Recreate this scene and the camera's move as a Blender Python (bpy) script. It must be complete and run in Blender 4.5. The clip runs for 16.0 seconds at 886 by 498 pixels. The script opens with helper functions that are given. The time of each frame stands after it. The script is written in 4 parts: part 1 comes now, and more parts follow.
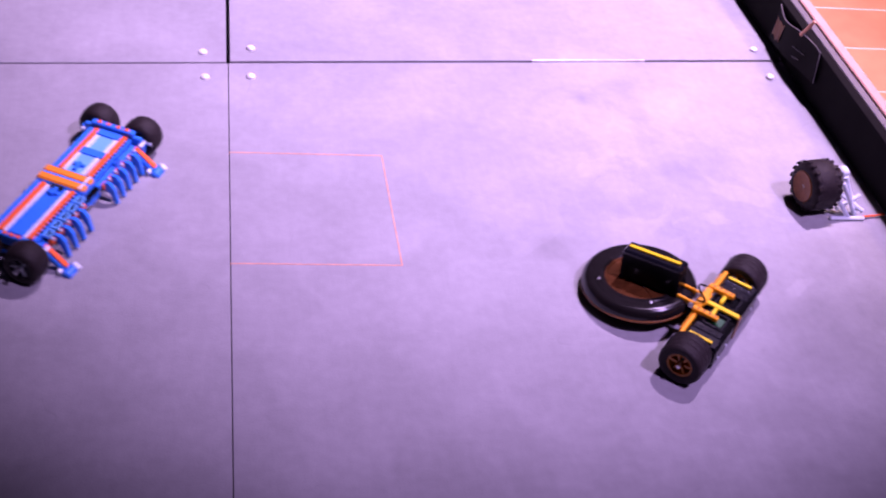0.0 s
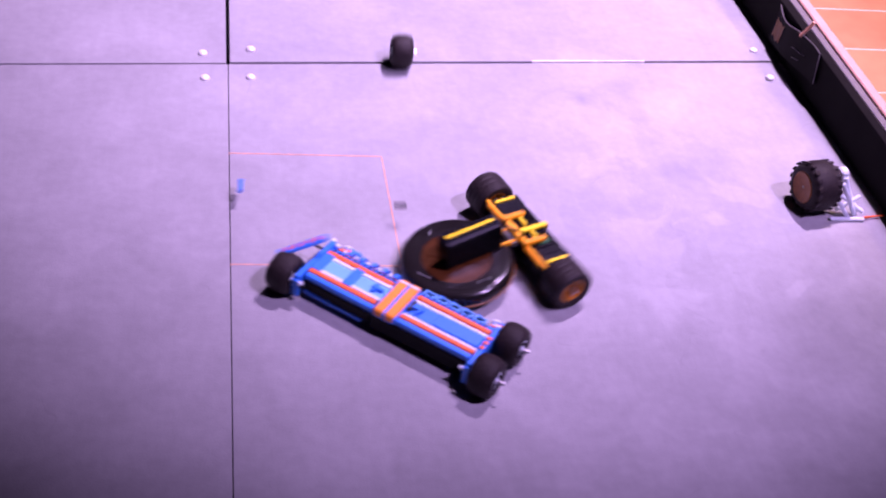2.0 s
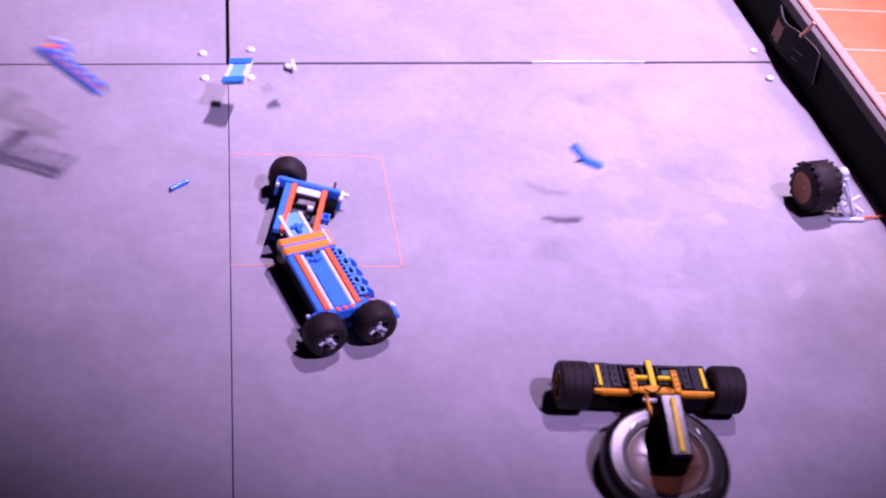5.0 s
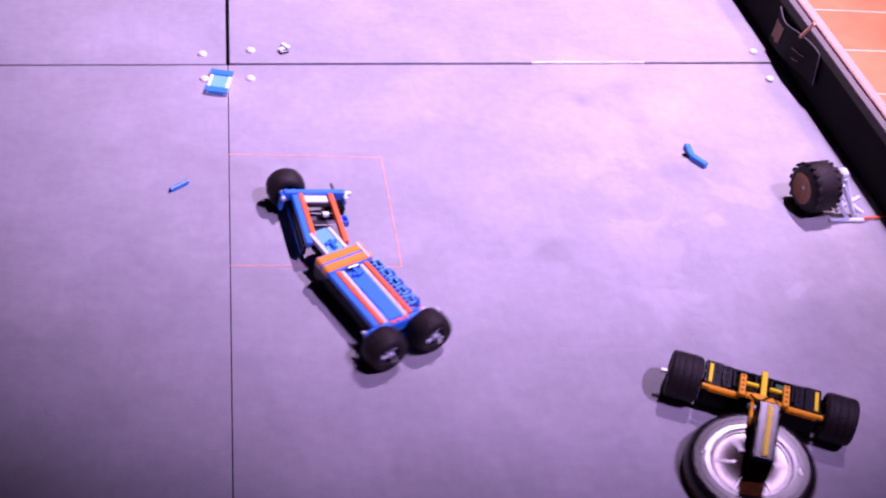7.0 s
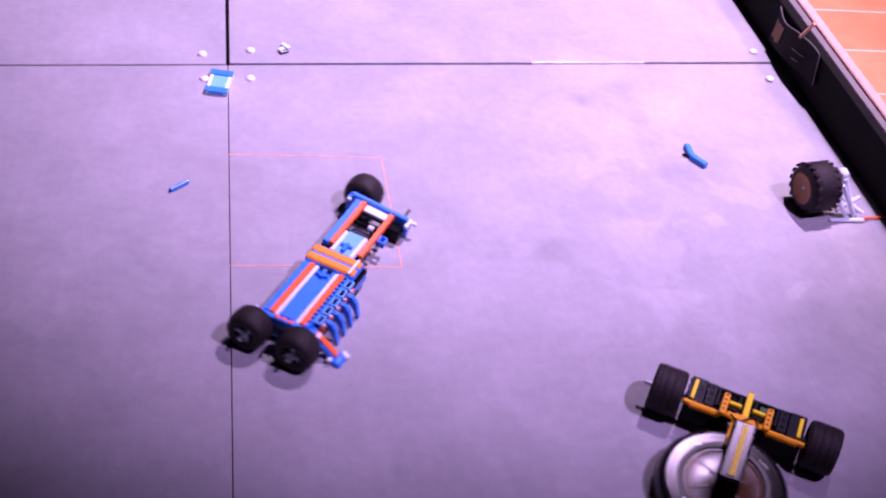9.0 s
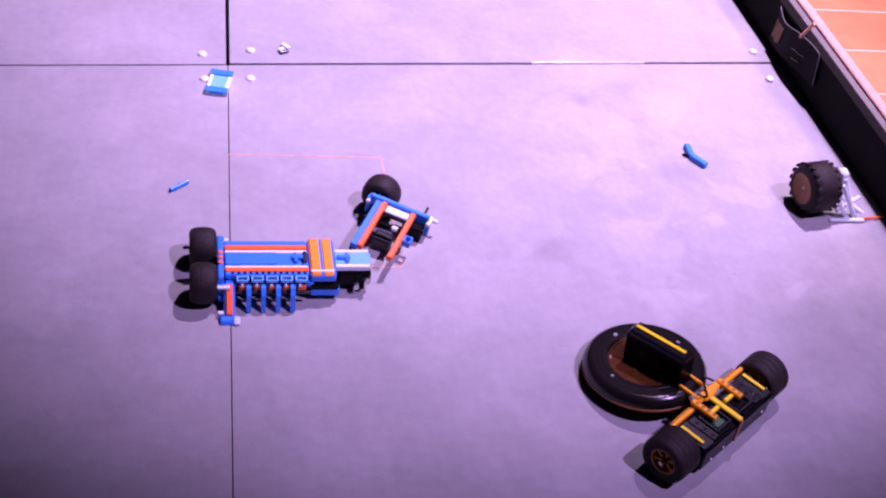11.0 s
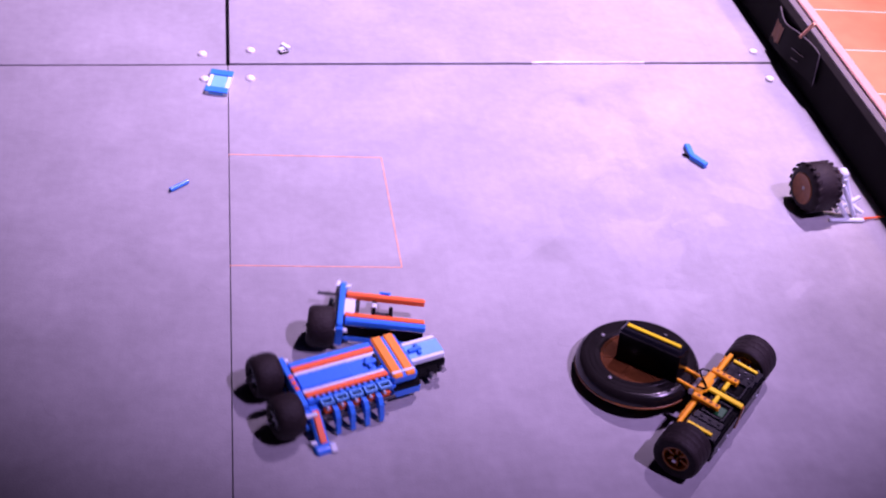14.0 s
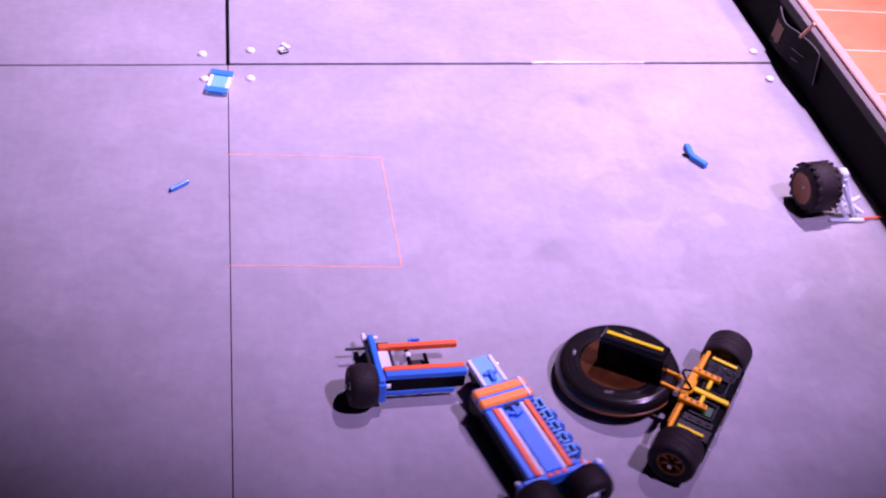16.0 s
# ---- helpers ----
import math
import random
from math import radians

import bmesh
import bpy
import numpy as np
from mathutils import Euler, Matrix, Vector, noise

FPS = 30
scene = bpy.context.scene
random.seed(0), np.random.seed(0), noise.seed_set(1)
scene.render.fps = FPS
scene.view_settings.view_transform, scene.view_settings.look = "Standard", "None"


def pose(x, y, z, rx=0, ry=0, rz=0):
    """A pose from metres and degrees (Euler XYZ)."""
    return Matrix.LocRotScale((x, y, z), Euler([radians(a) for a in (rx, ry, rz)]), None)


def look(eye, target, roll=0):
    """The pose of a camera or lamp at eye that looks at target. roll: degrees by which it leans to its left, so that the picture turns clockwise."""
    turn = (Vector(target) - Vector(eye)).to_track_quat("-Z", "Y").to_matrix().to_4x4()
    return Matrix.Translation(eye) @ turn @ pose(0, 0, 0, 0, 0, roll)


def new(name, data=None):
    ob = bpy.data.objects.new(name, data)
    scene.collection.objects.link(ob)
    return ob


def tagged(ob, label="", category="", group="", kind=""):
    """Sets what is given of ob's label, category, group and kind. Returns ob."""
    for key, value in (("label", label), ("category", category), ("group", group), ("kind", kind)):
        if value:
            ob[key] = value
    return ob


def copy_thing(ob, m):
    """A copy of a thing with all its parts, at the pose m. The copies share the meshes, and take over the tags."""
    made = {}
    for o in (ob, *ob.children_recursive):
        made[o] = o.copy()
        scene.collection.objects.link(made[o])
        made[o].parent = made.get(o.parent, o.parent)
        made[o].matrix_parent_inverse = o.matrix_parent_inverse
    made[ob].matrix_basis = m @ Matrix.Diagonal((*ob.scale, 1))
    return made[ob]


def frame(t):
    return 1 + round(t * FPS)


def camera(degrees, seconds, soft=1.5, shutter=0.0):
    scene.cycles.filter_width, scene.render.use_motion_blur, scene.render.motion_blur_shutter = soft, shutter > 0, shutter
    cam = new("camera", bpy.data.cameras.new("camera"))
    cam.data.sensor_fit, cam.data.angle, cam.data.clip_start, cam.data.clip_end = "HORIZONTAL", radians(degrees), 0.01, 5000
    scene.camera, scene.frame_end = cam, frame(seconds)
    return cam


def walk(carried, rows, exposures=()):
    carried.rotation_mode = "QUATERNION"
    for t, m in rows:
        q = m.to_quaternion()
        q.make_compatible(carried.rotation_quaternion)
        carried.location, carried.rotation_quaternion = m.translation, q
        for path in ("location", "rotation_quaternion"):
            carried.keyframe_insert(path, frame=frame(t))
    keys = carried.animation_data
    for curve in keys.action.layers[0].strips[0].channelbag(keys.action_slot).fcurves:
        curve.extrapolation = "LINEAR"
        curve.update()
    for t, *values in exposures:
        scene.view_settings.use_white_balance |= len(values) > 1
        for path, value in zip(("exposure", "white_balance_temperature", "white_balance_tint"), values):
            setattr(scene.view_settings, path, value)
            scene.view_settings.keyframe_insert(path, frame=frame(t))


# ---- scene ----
# ---------------------------------------------------------------- camera
EYE = (-0.0563, -1.8277, 1.2307)


def aim(extra):
    """The camera's pose; extra degrees by which it looks lower."""
    tilt, turn = radians(40.99 + extra), radians(14.62)
    way = (math.sin(turn) * math.cos(tilt), math.cos(turn) * math.cos(tilt), -math.sin(tilt))
    return look(EYE, [e + w for e, w in zip(EYE, way)], 10.03)


cam = camera(37.87, 16.0, soft=2.1, shutter=0.5)
walk(cam, [(0.0, aim(0.09)), (1.3, aim(0.06)), (4.0, aim(0.045)), (7.5, aim(0.0)), (16.0, aim(0.0))])

# ---------------------------------------------------------------- light
world = bpy.data.worlds.new("world")
scene.world = world
world.use_nodes = True
world.node_tree.nodes["Background"].inputs[0].default_value = (0.62, 0.42, 1.0, 1)
world.node_tree.nodes["Background"].inputs[1].default_value = 0.004
scene.view_settings.exposure = 0.0


def lamp(name, eye, target, size, watts, colour, cone=70, blend=0.6):
    data = bpy.data.lights.new(name, "SPOT")
    data.energy, data.color, data.shadow_soft_size = watts, colour, size
    data.spot_size, data.spot_blend = radians(cone), blend
    ob = new(name, data)
    ob.matrix_world = look(eye, target)
    return ob


lamp("stage_lamp_back", (1.57, 1.1, 3.8), (0.53, 0.39, 0), 0.05, 2080, (0.8, 0.525, 1.0), 37.8, 1.0)
lamp("stage_lamp_side", (2.1, -1.8, 3.9), (0.35, -0.27, 0), 0.05, 1070, (0.66, 0.415, 1.0), 24.0, 1.0)
lamp("hall_lamp", (2.6, 1.2, 3.0), (2.0, 0.6, 0), 0.2, 420, (1.0, 0.62, 0.5), 50, 0.5)


# ---------------------------------------------------------------- materials
def material(name, colour, rough=0.5, metal=0.0, vary=0.12, scale=60.0, bump=0.0, bump_scale=200.0, coat=0.0, random_amount=0.0, spec=0.5):
    """A node material: base colour varied by noise at two scales, with fine relief."""
    m = bpy.data.materials.new(name)
    m.use_nodes = True
    n, l = m.node_tree.nodes, m.node_tree.links
    b = n["Principled BSDF"]
    b.inputs["Roughness"].default_value, b.inputs["Metallic"].default_value = rough, metal
    b.inputs["Coat Weight"].default_value, b.inputs["Coat Roughness"].default_value = coat, 0.08
    b.inputs["Specular IOR Level"].default_value = spec
    tc = n.new("ShaderNodeTexCoord")
    big, small = n.new("ShaderNodeTexNoise"), n.new("ShaderNodeTexNoise")
    big.inputs["Scale"].default_value, small.inputs["Scale"].default_value = scale * 0.15, scale * 2
    big.inputs["Detail"].default_value = small.inputs["Detail"].default_value = 5
    mix = n.new("ShaderNodeMath")
    mix.operation = "ADD"
    for t in (big, small):
        l.new(tc.outputs["Object"], t.inputs["Vector"])
    l.new(big.outputs["Fac"], mix.inputs[0])
    l.new(small.outputs["Fac"], mix.inputs[1])
    ramp = n.new("ShaderNodeMapRange")
    ramp.inputs["From Min"].default_value, ramp.inputs["From Max"].default_value = 0.6, 1.4
    ramp.inputs["To Min"].default_value, ramp.inputs["To Max"].default_value = 1 - vary, 1 + vary
    l.new(mix.outputs[0], ramp.inputs["Value"])
    value = ramp.outputs["Result"]
    if random_amount:
        info, add = n.new("ShaderNodeObjectInfo"), n.new("ShaderNodeMath")
        add.operation = "MULTIPLY_ADD"
        l.new(info.outputs["Random"], add.inputs[0])
        add.inputs[1].default_value = random_amount
        l.new(value, add.inputs[2])
        value = add.outputs[0]
    tint = n.new("ShaderNodeVectorMath")
    tint.operation = "SCALE"
    tint.inputs[0].default_value = colour
    l.new(value, tint.inputs["Scale"])
    l.new(tint.outputs["Vector"], b.inputs["Base Color"])
    if bump:
        bn, bu = n.new("ShaderNodeTexNoise"), n.new("ShaderNodeBump")
        bn.inputs["Scale"].default_value, bn.inputs["Detail"].default_value = bump_scale, 4
        bu.inputs["Strength"].default_value, bu.inputs["Distance"].default_value = bump, 0.002
        l.new(tc.outputs["Object"], bn.inputs["Vector"])
        l.new(bn.outputs["Fac"], bu.inputs["Height"])
        l.new(bu.outputs["Normal"], b.inputs["Normal"])
    return m


def floor_material():
    """Grey painted board: mottled, with pale scuffs and darker rubbed spots."""
    m = material("floor_paint", (0.3, 0.3, 0.31), 0.6, vary=0.1, scale=30, bump=0.2, bump_scale=320, spec=0.22)
    n, l = m.node_tree.nodes, m.node_tree.links
    b = n["Principled BSDF"]
    old = b.inputs["Base Color"].links[0].from_socket
    tc = n.new("ShaderNodeNewGeometry")
    scuff = n.new("ShaderNodeTexNoise")
    scuff.inputs["Scale"].default_value, scuff.inputs["Detail"].default_value, scuff.inputs["Distortion"].default_value = 9.0, 9, 0.5
    l.new(tc.outputs["Position"], scuff.inputs["Vector"])
    r = n.new("ShaderNodeValToRGB")
    r.color_ramp.elements[0].position, r.color_ramp.elements[1].position = 0.53, 0.585
    l.new(scuff.outputs["Fac"], r.inputs["Fac"])
    # scuffs gather where the machines turn most
    sep, dist = n.new("ShaderNodeVectorMath"), n.new("ShaderNodeMapRange")
    sep.operation = "DISTANCE"
    sep.inputs[1].default_value = (0.716, -0.407, 0)
    l.new(tc.outputs["Position"], sep.inputs[0])
    dist.inputs["From Min"].default_value, dist.inputs["From Max"].default_value = 0.06, 0.4
    dist.inputs["To Min"].default_value, dist.inputs["To Max"].default_value = 0.2, 0.03
    l.new(sep.outputs["Value"], dist.inputs["Value"])
    mul = n.new("ShaderNodeMath")
    mul.operation = "MULTIPLY"
    l.new(r.outputs["Color"], mul.inputs[0])
    l.new(dist.outputs["Result"], mul.inputs[1])
    mx = n.new("ShaderNodeMix")
    mx.data_type = "RGBA"
    l.new(mul.outputs[0], mx.inputs["Factor"])
    l.new(old, mx.inputs[6])
    mx.inputs[7].default_value = (0.5, 0.49, 0.5, 1)
    colour = mx.outputs[2]
    for centre, size, tone in (((0.597, -0.077, 0), 0.022, 0.72), ((0.685, -0.066, 0), 0.05, 0.75), ((0.725, -0.268, 0), 0.03, 0.82), ((0.456, -0.441, 0), 0.03, 0.85), ((0.852, -0.610, 0), 0.09, 0.86), ((0.634, -0.926, 0), 0.1, 1.12)):
        d, r2 = n.new("ShaderNodeVectorMath"), n.new("ShaderNodeMapRange")
        d.operation = "DISTANCE"
        d.inputs[1].default_value = centre
        l.new(tc.outputs["Position"], d.inputs[0])
        wob = n.new("ShaderNodeMath")
        wob.operation = "MULTIPLY_ADD"
        l.new(scuff.outputs["Fac"], wob.inputs[0])
        wob.inputs[1].default_value = size * 4
        l.new(d.outputs["Value"], wob.inputs[2])
        r2.inputs["From Min"].default_value, r2.inputs["From Max"].default_value = size * 2.0, size * 3.4
        r2.inputs["To Min"].default_value, r2.inputs["To Max"].default_value = tone, 1.0
        l.new(wob.outputs[0], r2.inputs["Value"])
        sc = n.new("ShaderNodeVectorMath")
        sc.operation = "SCALE"
        l.new(colour, sc.inputs[0])
        l.new(r2.outputs["Result"], sc.inputs["Scale"])
        colour = sc.outputs["Vector"]
    # wiped streaks, blotches and thin curved tyre scratches
    for scale, stretch, detail, low, high, dark, light in ((2.2, (1.0, 2.6, 1.0), 8, 0.4, 0.6, 0.96, 1.03), (11.0, (1.0, 1.0, 1.0), 10, 0.38, 0.62, 0.955, 1.045), (26.0, (3.0, 0.5, 1.0), 6, 0.4, 0.6, 0.988, 1.012)):
        mp, tx, mr, sc = n.new("ShaderNodeMapping"), n.new("ShaderNodeTexNoise"), n.new("ShaderNodeMapRange"), n.new("ShaderNodeVectorMath")
        mp.inputs["Scale"].default_value = stretch
        mp.inputs["Rotation"].default_value = (0, 0, 0.35 * stretch[0])
        tx.inputs["Scale"].default_value, tx.inputs["Detail"].default_value, tx.inputs["Distortion"].default_value = scale, detail, 0.8
        mr.inputs["From Min"].default_value, mr.inputs["From Max"].default_value = low, high
        mr.inputs["To Min"].default_value, mr.inputs["To Max"].default_value = dark, light
        l.new(tc.outputs["Position"], mp.inputs["Vector"])
        l.new(mp.outputs["Vector"], tx.inputs["Vector"])
        l.new(tx.outputs["Fac"], mr.inputs["Value"])
        sc.operation = "SCALE"
        l.new(colour, sc.inputs[0])
        l.new(mr.outputs["Result"], sc.inputs["Scale"])
        colour = sc.outputs["Vector"]
    for scale, spread, where in ((5.0, 0.0035, 0.56), (9.0, 0.004, 0.6)):
        tx, gate, near, band, amount, sc = (n.new(k) for k in ("ShaderNodeTexNoise", "ShaderNodeTexNoise", "ShaderNodeMath", "ShaderNodeMapRange", "ShaderNodeMapRange", "ShaderNodeVectorMath"))
        tx.inputs["Scale"].default_value, tx.inputs["Detail"].default_value, tx.inputs["Distortion"].default_value = scale, 0.5, 1.5
        gate.inputs["Scale"].default_value, gate.inputs["Detail"].default_value = scale * 1.7, 2
        for t in (tx, gate):
            l.new(tc.outputs["Position"], t.inputs["Vector"])
        near.operation = "SUBTRACT"
        near.inputs[1].default_value = 0.47
        l.new(tx.outputs["Fac"], near.inputs[0])
        size = n.new("ShaderNodeMath")
        size.operation = "ABSOLUTE"
        l.new(near.outputs[0], size.inputs[0])
        band.inputs["From Min"].default_value, band.inputs["From Max"].default_value = 0.0, spread
        band.inputs["To Min"].default_value, band.inputs["To Max"].default_value = 0.09, 0.0
        l.new(size.outputs[0], band.inputs["Value"])
        amount.inputs["From Min"].default_value, amount.inputs["From Max"].default_value = where, where + 0.06
        l.new(gate.outputs["Fac"], amount.inputs["Value"])
        both, keep = n.new("ShaderNodeMath"), n.new("ShaderNodeMath")
        both.operation, keep.operation = "MULTIPLY", "SUBTRACT"
        l.new(band.outputs["Result"], both.inputs[0])
        l.new(amount.outputs["Result"], both.inputs[1])
        keep.inputs[0].default_value = 1.0
        l.new(both.outputs[0], keep.inputs[1])
        sc.operation = "SCALE"
        l.new(colour, sc.inputs[0])
        l.new(keep.outputs[0], sc.inputs["Scale"])
        colour = sc.outputs["Vector"]
    l.new(colour, b.inputs["Base Color"])
    rr = n.new("ShaderNodeMapRange")
    rr.inputs["To Min"].default_value, rr.inputs["To Max"].default_value = 0.55, 0.72
    l.new(scuff.outputs["Fac"], rr.inputs["Value"])
    l.new(rr.outputs["Result"], b.inputs["Roughness"])
    return m


FLOOR = floor_material()
UNDER = material("dark_gap", (0.012, 0.012, 0.012), 0.9)
RAW_WOOD = material("raw_board_edge", (0.66, 0.34, 0.22), 0.8, vary=0.45, scale=30)
SEAM_GLINT = material("pale_seam_glint", (0.9, 0.86, 0.84), 0.6, vary=0.3, scale=30)
WALL_BLACK = material("black_board", (0.006, 0.0055, 0.006), 0.75, vary=0.4, scale=12, bump=0.1, bump_scale=60, spec=0.06)
RIM_GREY = material("grey_rim_strip", (0.13, 0.12, 0.13), 0.5, vary=0.15, scale=20)
RIM_WOOD = material("pale_rim_wood", (0.56, 0.32, 0.27), 0.5, vary=0.1, scale=16)
SEAM = material("pale_plank_seam", (0.78, 0.5, 0.4), 0.6, vary=0.2, scale=20)
PLANK = material("orange_varnished_plank", (0.58, 0.22, 0.11), 0.4, vary=0.2, scale=9, random_amount=0.25)
BOLT = material("zinc_bolt", (0.85, 0.85, 0.86), 0.35, 0.15, vary=0.08)
BLUE = material("blue_plastic", (0.035, 0.22, 0.82), 0.35, vary=0.1, scale=80, coat=0.1)
AZURE = material("light_blue_plastic", (0.17, 0.48, 0.92), 0.35, vary=0.08, scale=80, coat=0.1)
ORANGE = material("orange_red_plastic", (0.95, 0.15, 0.03), 0.4, vary=0.1, scale=80)
AMBER_ORANGE = material("amber_orange_plastic", (1.0, 0.32, 0.03), 0.35, vary=0.08, scale=80)
WHITE = material("pale_grey_plastic", (0.72, 0.79, 0.85), 0.35, vary=0.08, scale=80)
BLACK = material("black_plastic", (0.0035, 0.0035, 0.004), 0.25, vary=0.2, scale=80, spec=0.08)
GREY = material("dark_grey_plastic", (0.035, 0.035, 0.04), 0.25, vary=0.2, scale=80, spec=0.4)
STEEL = material("bright_metal", (0.6, 0.6, 0.62), 0.3, 0.9, vary=0.15, scale=90)
RUBBER = material("black_rubber", (0.018, 0.013, 0.0135), 0.6, vary=0.35, scale=70, bump=0.5, bump_scale=320, spec=0.22)
YELLOW = material("amber_plastic", (0.92, 0.4, 0.012), 0.4, vary=0.1, scale=80, spec=0.3)
LEMON = material("bright_yellow_plastic", (0.95, 0.72, 0.02), 0.4, vary=0.06, scale=80, spec=0.3)
HUB = material("amber_hub_plastic", (0.3, 0.11, 0.02), 0.3, vary=0.3, scale=60)
GLOSS = material("glossy_black_ring", (0.009, 0.0075, 0.0075), 0.21, vary=0.3, scale=40)
DISH = material("smoky_brown_dish", (0.075, 0.026, 0.008), 0.2, vary=0.5, scale=45)
# the amber plastic again, darkened for the shade inside the rims
RIM_AMBER_SHADED = material("shaded_amber_rim_plastic", (0.42, 0.15, 0.008), 0.35, vary=0.2, scale=60)
LID = material("glossy_dark_lid", (0.0045, 0.0045, 0.008), 0.25, vary=0.2, scale=60)
SHEET = material("black_sheet_plastic", (0.004, 0.0035, 0.004), 0.5, vary=0.3, scale=30, spec=0.04)
BROWN = material("brown_hub_plastic", (0.25, 0.088, 0.022), 0.45, vary=0.35, scale=60, spec=0.3)
GREEN = material("green_board", (0.008, 0.09, 0.025), 0.4, vary=0.2)


# ---------------------------------------------------------------- mesh helpers
def box(bm, x0, x1, y0, y1, z0, z1, bevel=0.0008):
    """A box with rounded edges, by its limits."""
    made = bmesh.ops.create_cube(bm, size=1, matrix=Matrix.LocRotScale(((x0 + x1) / 2, (y0 + y1) / 2, (z0 + z1) / 2), None, (x1 - x0, y1 - y0, z1 - z0)))
    if bevel:
        bmesh.ops.bevel(bm, geom=list({e for v in made["verts"] for e in v.link_edges}), offset=bevel, segments=1, affect="EDGES")
    return bm


def prism(bm, outline, z0, z1):
    """An upright prism on a flat outline."""
    low = [bm.verts.new((x, y, z0)) for x, y in outline]
    top = [bm.verts.new((x, y, z1)) for x, y in outline]
    n = len(outline)
    bm.faces.new(top)
    bm.faces.new(low[::-1])
    for i in range(n):
        bm.faces.new((low[i], low[(i + 1) % n], top[(i + 1) % n], top[i]))
    return bm


def rod(bm, a, b, r, sides=12):
    """A round bar from a to b."""
    a, b = Vector(a), Vector(b)
    m = Matrix.Translation((a + b) / 2) @ (b - a).to_track_quat("Z", "Y").to_matrix().to_4x4()
    bmesh.ops.create_cone(bm, cap_ends=True, segments=sides, radius1=r, radius2=r, depth=(b - a).length, matrix=m)
    return bm


def lathe(bm, profile, sides, m=None, closed=False):
    """A turned body about z from (radius, height) pairs."""
    rings = []
    for r, z in profile:
        rings.append([bm.verts.new((r * math.cos(2 * math.pi * i / sides), r * math.sin(2 * math.pi * i / sides), z)) for i in range(sides)])
    pairs = list(zip(rings, rings[1:])) + ([(rings[-1], rings[0])] if closed else [])
    for a, b in pairs:
        for i in range(sides):
            bm.faces.new((a[i], a[(i + 1) % sides], b[(i + 1) % sides], b[i]))
    if not closed:
        bm.faces.new(rings[0][::-1])
        bm.faces.new(rings[-1])
    if m:
        bmesh.ops.transform(bm, matrix=m, verts=[v for ring in rings for v in ring])
    return bm


def part(name, bm, mat, parent=None, label="", smooth=False):
    """Links a bmesh as one mesh object under its thing."""
    bmesh.ops.recalc_face_normals(bm, faces=bm.faces)
    me = bpy.data.meshes.new(name)
    bm.to_mesh(me)
    bm.free()
    me.materials.append(mat)
    if smooth:
        me.polygons.foreach_set("use_smooth", [True] * len(me.polygons))
        me.set_sharp_from_angle(angle=radians(38))
    ob = new(name, me)
    ob.parent = parent
    return tagged(ob, label)


def B():
    return bmesh.new()


def again(ob, parent=None, m=Matrix()):
    """The same mesh once more, as an object of its own."""
    o = ob.copy()
    scene.collection.objects.link(o)
    o.parent = parent or ob.parent
    o.matrix_basis = m
    return o


# ---------------------------------------------------------------- the arena
floor = tagged(new("floor"), "grey painted arena floor of screwed-down boards", "floor", kind="structure")
W = 1.098
part("underlay", box(B(), -2.3, 1.1, -2.3, 2.3, -0.03, -0.016, 0), UNDER, floor, "dark gap below the boards")
XS = ((-2 * W, -W - 0.001), (-W + 0.001, -0.003), (0.003, W))
YS = ((-2 * W, -W - 0.001), (-W + 0.001, -0.002), (0.0018, W), (W + 0.003, 2 * W))
SLANT, SLOPE = 0.0095, 0.0625
for i, (x0, x1) in enumerate(XS):
    for j, (y0, y1) in enumerate(YS):
        a0 = 0.0006 if i == 2 and j < 2 else x0
        a1 = -0.0006 if i == 1 and j < 2 else x1
        lift = 0.0016 if (i, j) == (2, 2) else 0
        corners = [(a + SLANT * b, b + SLOPE * a) for a, b in ((a0, y0), (a1, y0), (a1, y1), (a0, y1))]
        bm = prism(B(), corners, -0.016, lift)
        bmesh.ops.bevel(bm, geom=bm.edges[:], offset=0.0006, segments=1, affect="EDGES")
        part("floor_board", bm, FLOOR, floor)
# pale strips along the seam paint the glint of the raised board's edge
for k in range(7):
    x = 0.53 + 0.03 * k
    wide = 0.0013 + 0.0009 * math.sin(1.0 + k * 0.75)
    part("chipped_edge", prism(B(), [(a, b + SLOPE * a) for a, b in ((x, 0.0005), (x + 0.0315, 0.0005), (x + 0.0315, 0.0022 + wide), (x, 0.002 + wide * 0.8))], -0.002, 0.0021), SEAM_GLINT, floor, "pale strip painted as the glint on the board edge")
# cut lines of the hatch in the board
for (x0, y0), (x1, y1) in (((-0.003, -0.2435), (0.2325, -0.2445)), ((-0.005, -0.494), (0.2365, -0.497)), ((0.2327, -0.2445), (0.2361, -0.497))):
    long = math.hypot(x1 - x0, y1 - y0)
    ob = part("hatch_joint", box(B(), 0, long, -0.0009, 0.0009, -0.003, 0.0004, 0), RAW_WOOD, floor, "raw wood saw cut of the hatch")
    ob.matrix_basis = pose(x0, y0, 0, rz=math.degrees(math.atan2(y1 - y0, x1 - x0)))


def bolt(x, y):
    bm = lathe(B(), [(0.0078, 0), (0.0078, 0.0016), (0.0064, 0.0036), (0.003, 0.005)], 14)
    ob = part("bolt", bm, BOLT, None, smooth=True)
    ob.matrix_basis = pose(x, y, 0)
    return tagged(ob, "round zinc bolt head in the floor board", "bolt", "bolts at the board corners")


first = bolt(-0.0416, 0.0272)
for x, y in ((0.0384, 0.0407), (-0.0381, -0.0454), (0.0362, -0.0398), (0.9667, 0.0943), (0.9690, 0.0064)):
    copy_thing(first, pose(x, y, 0.0018 if (x > 0 and y > 0) else 0))

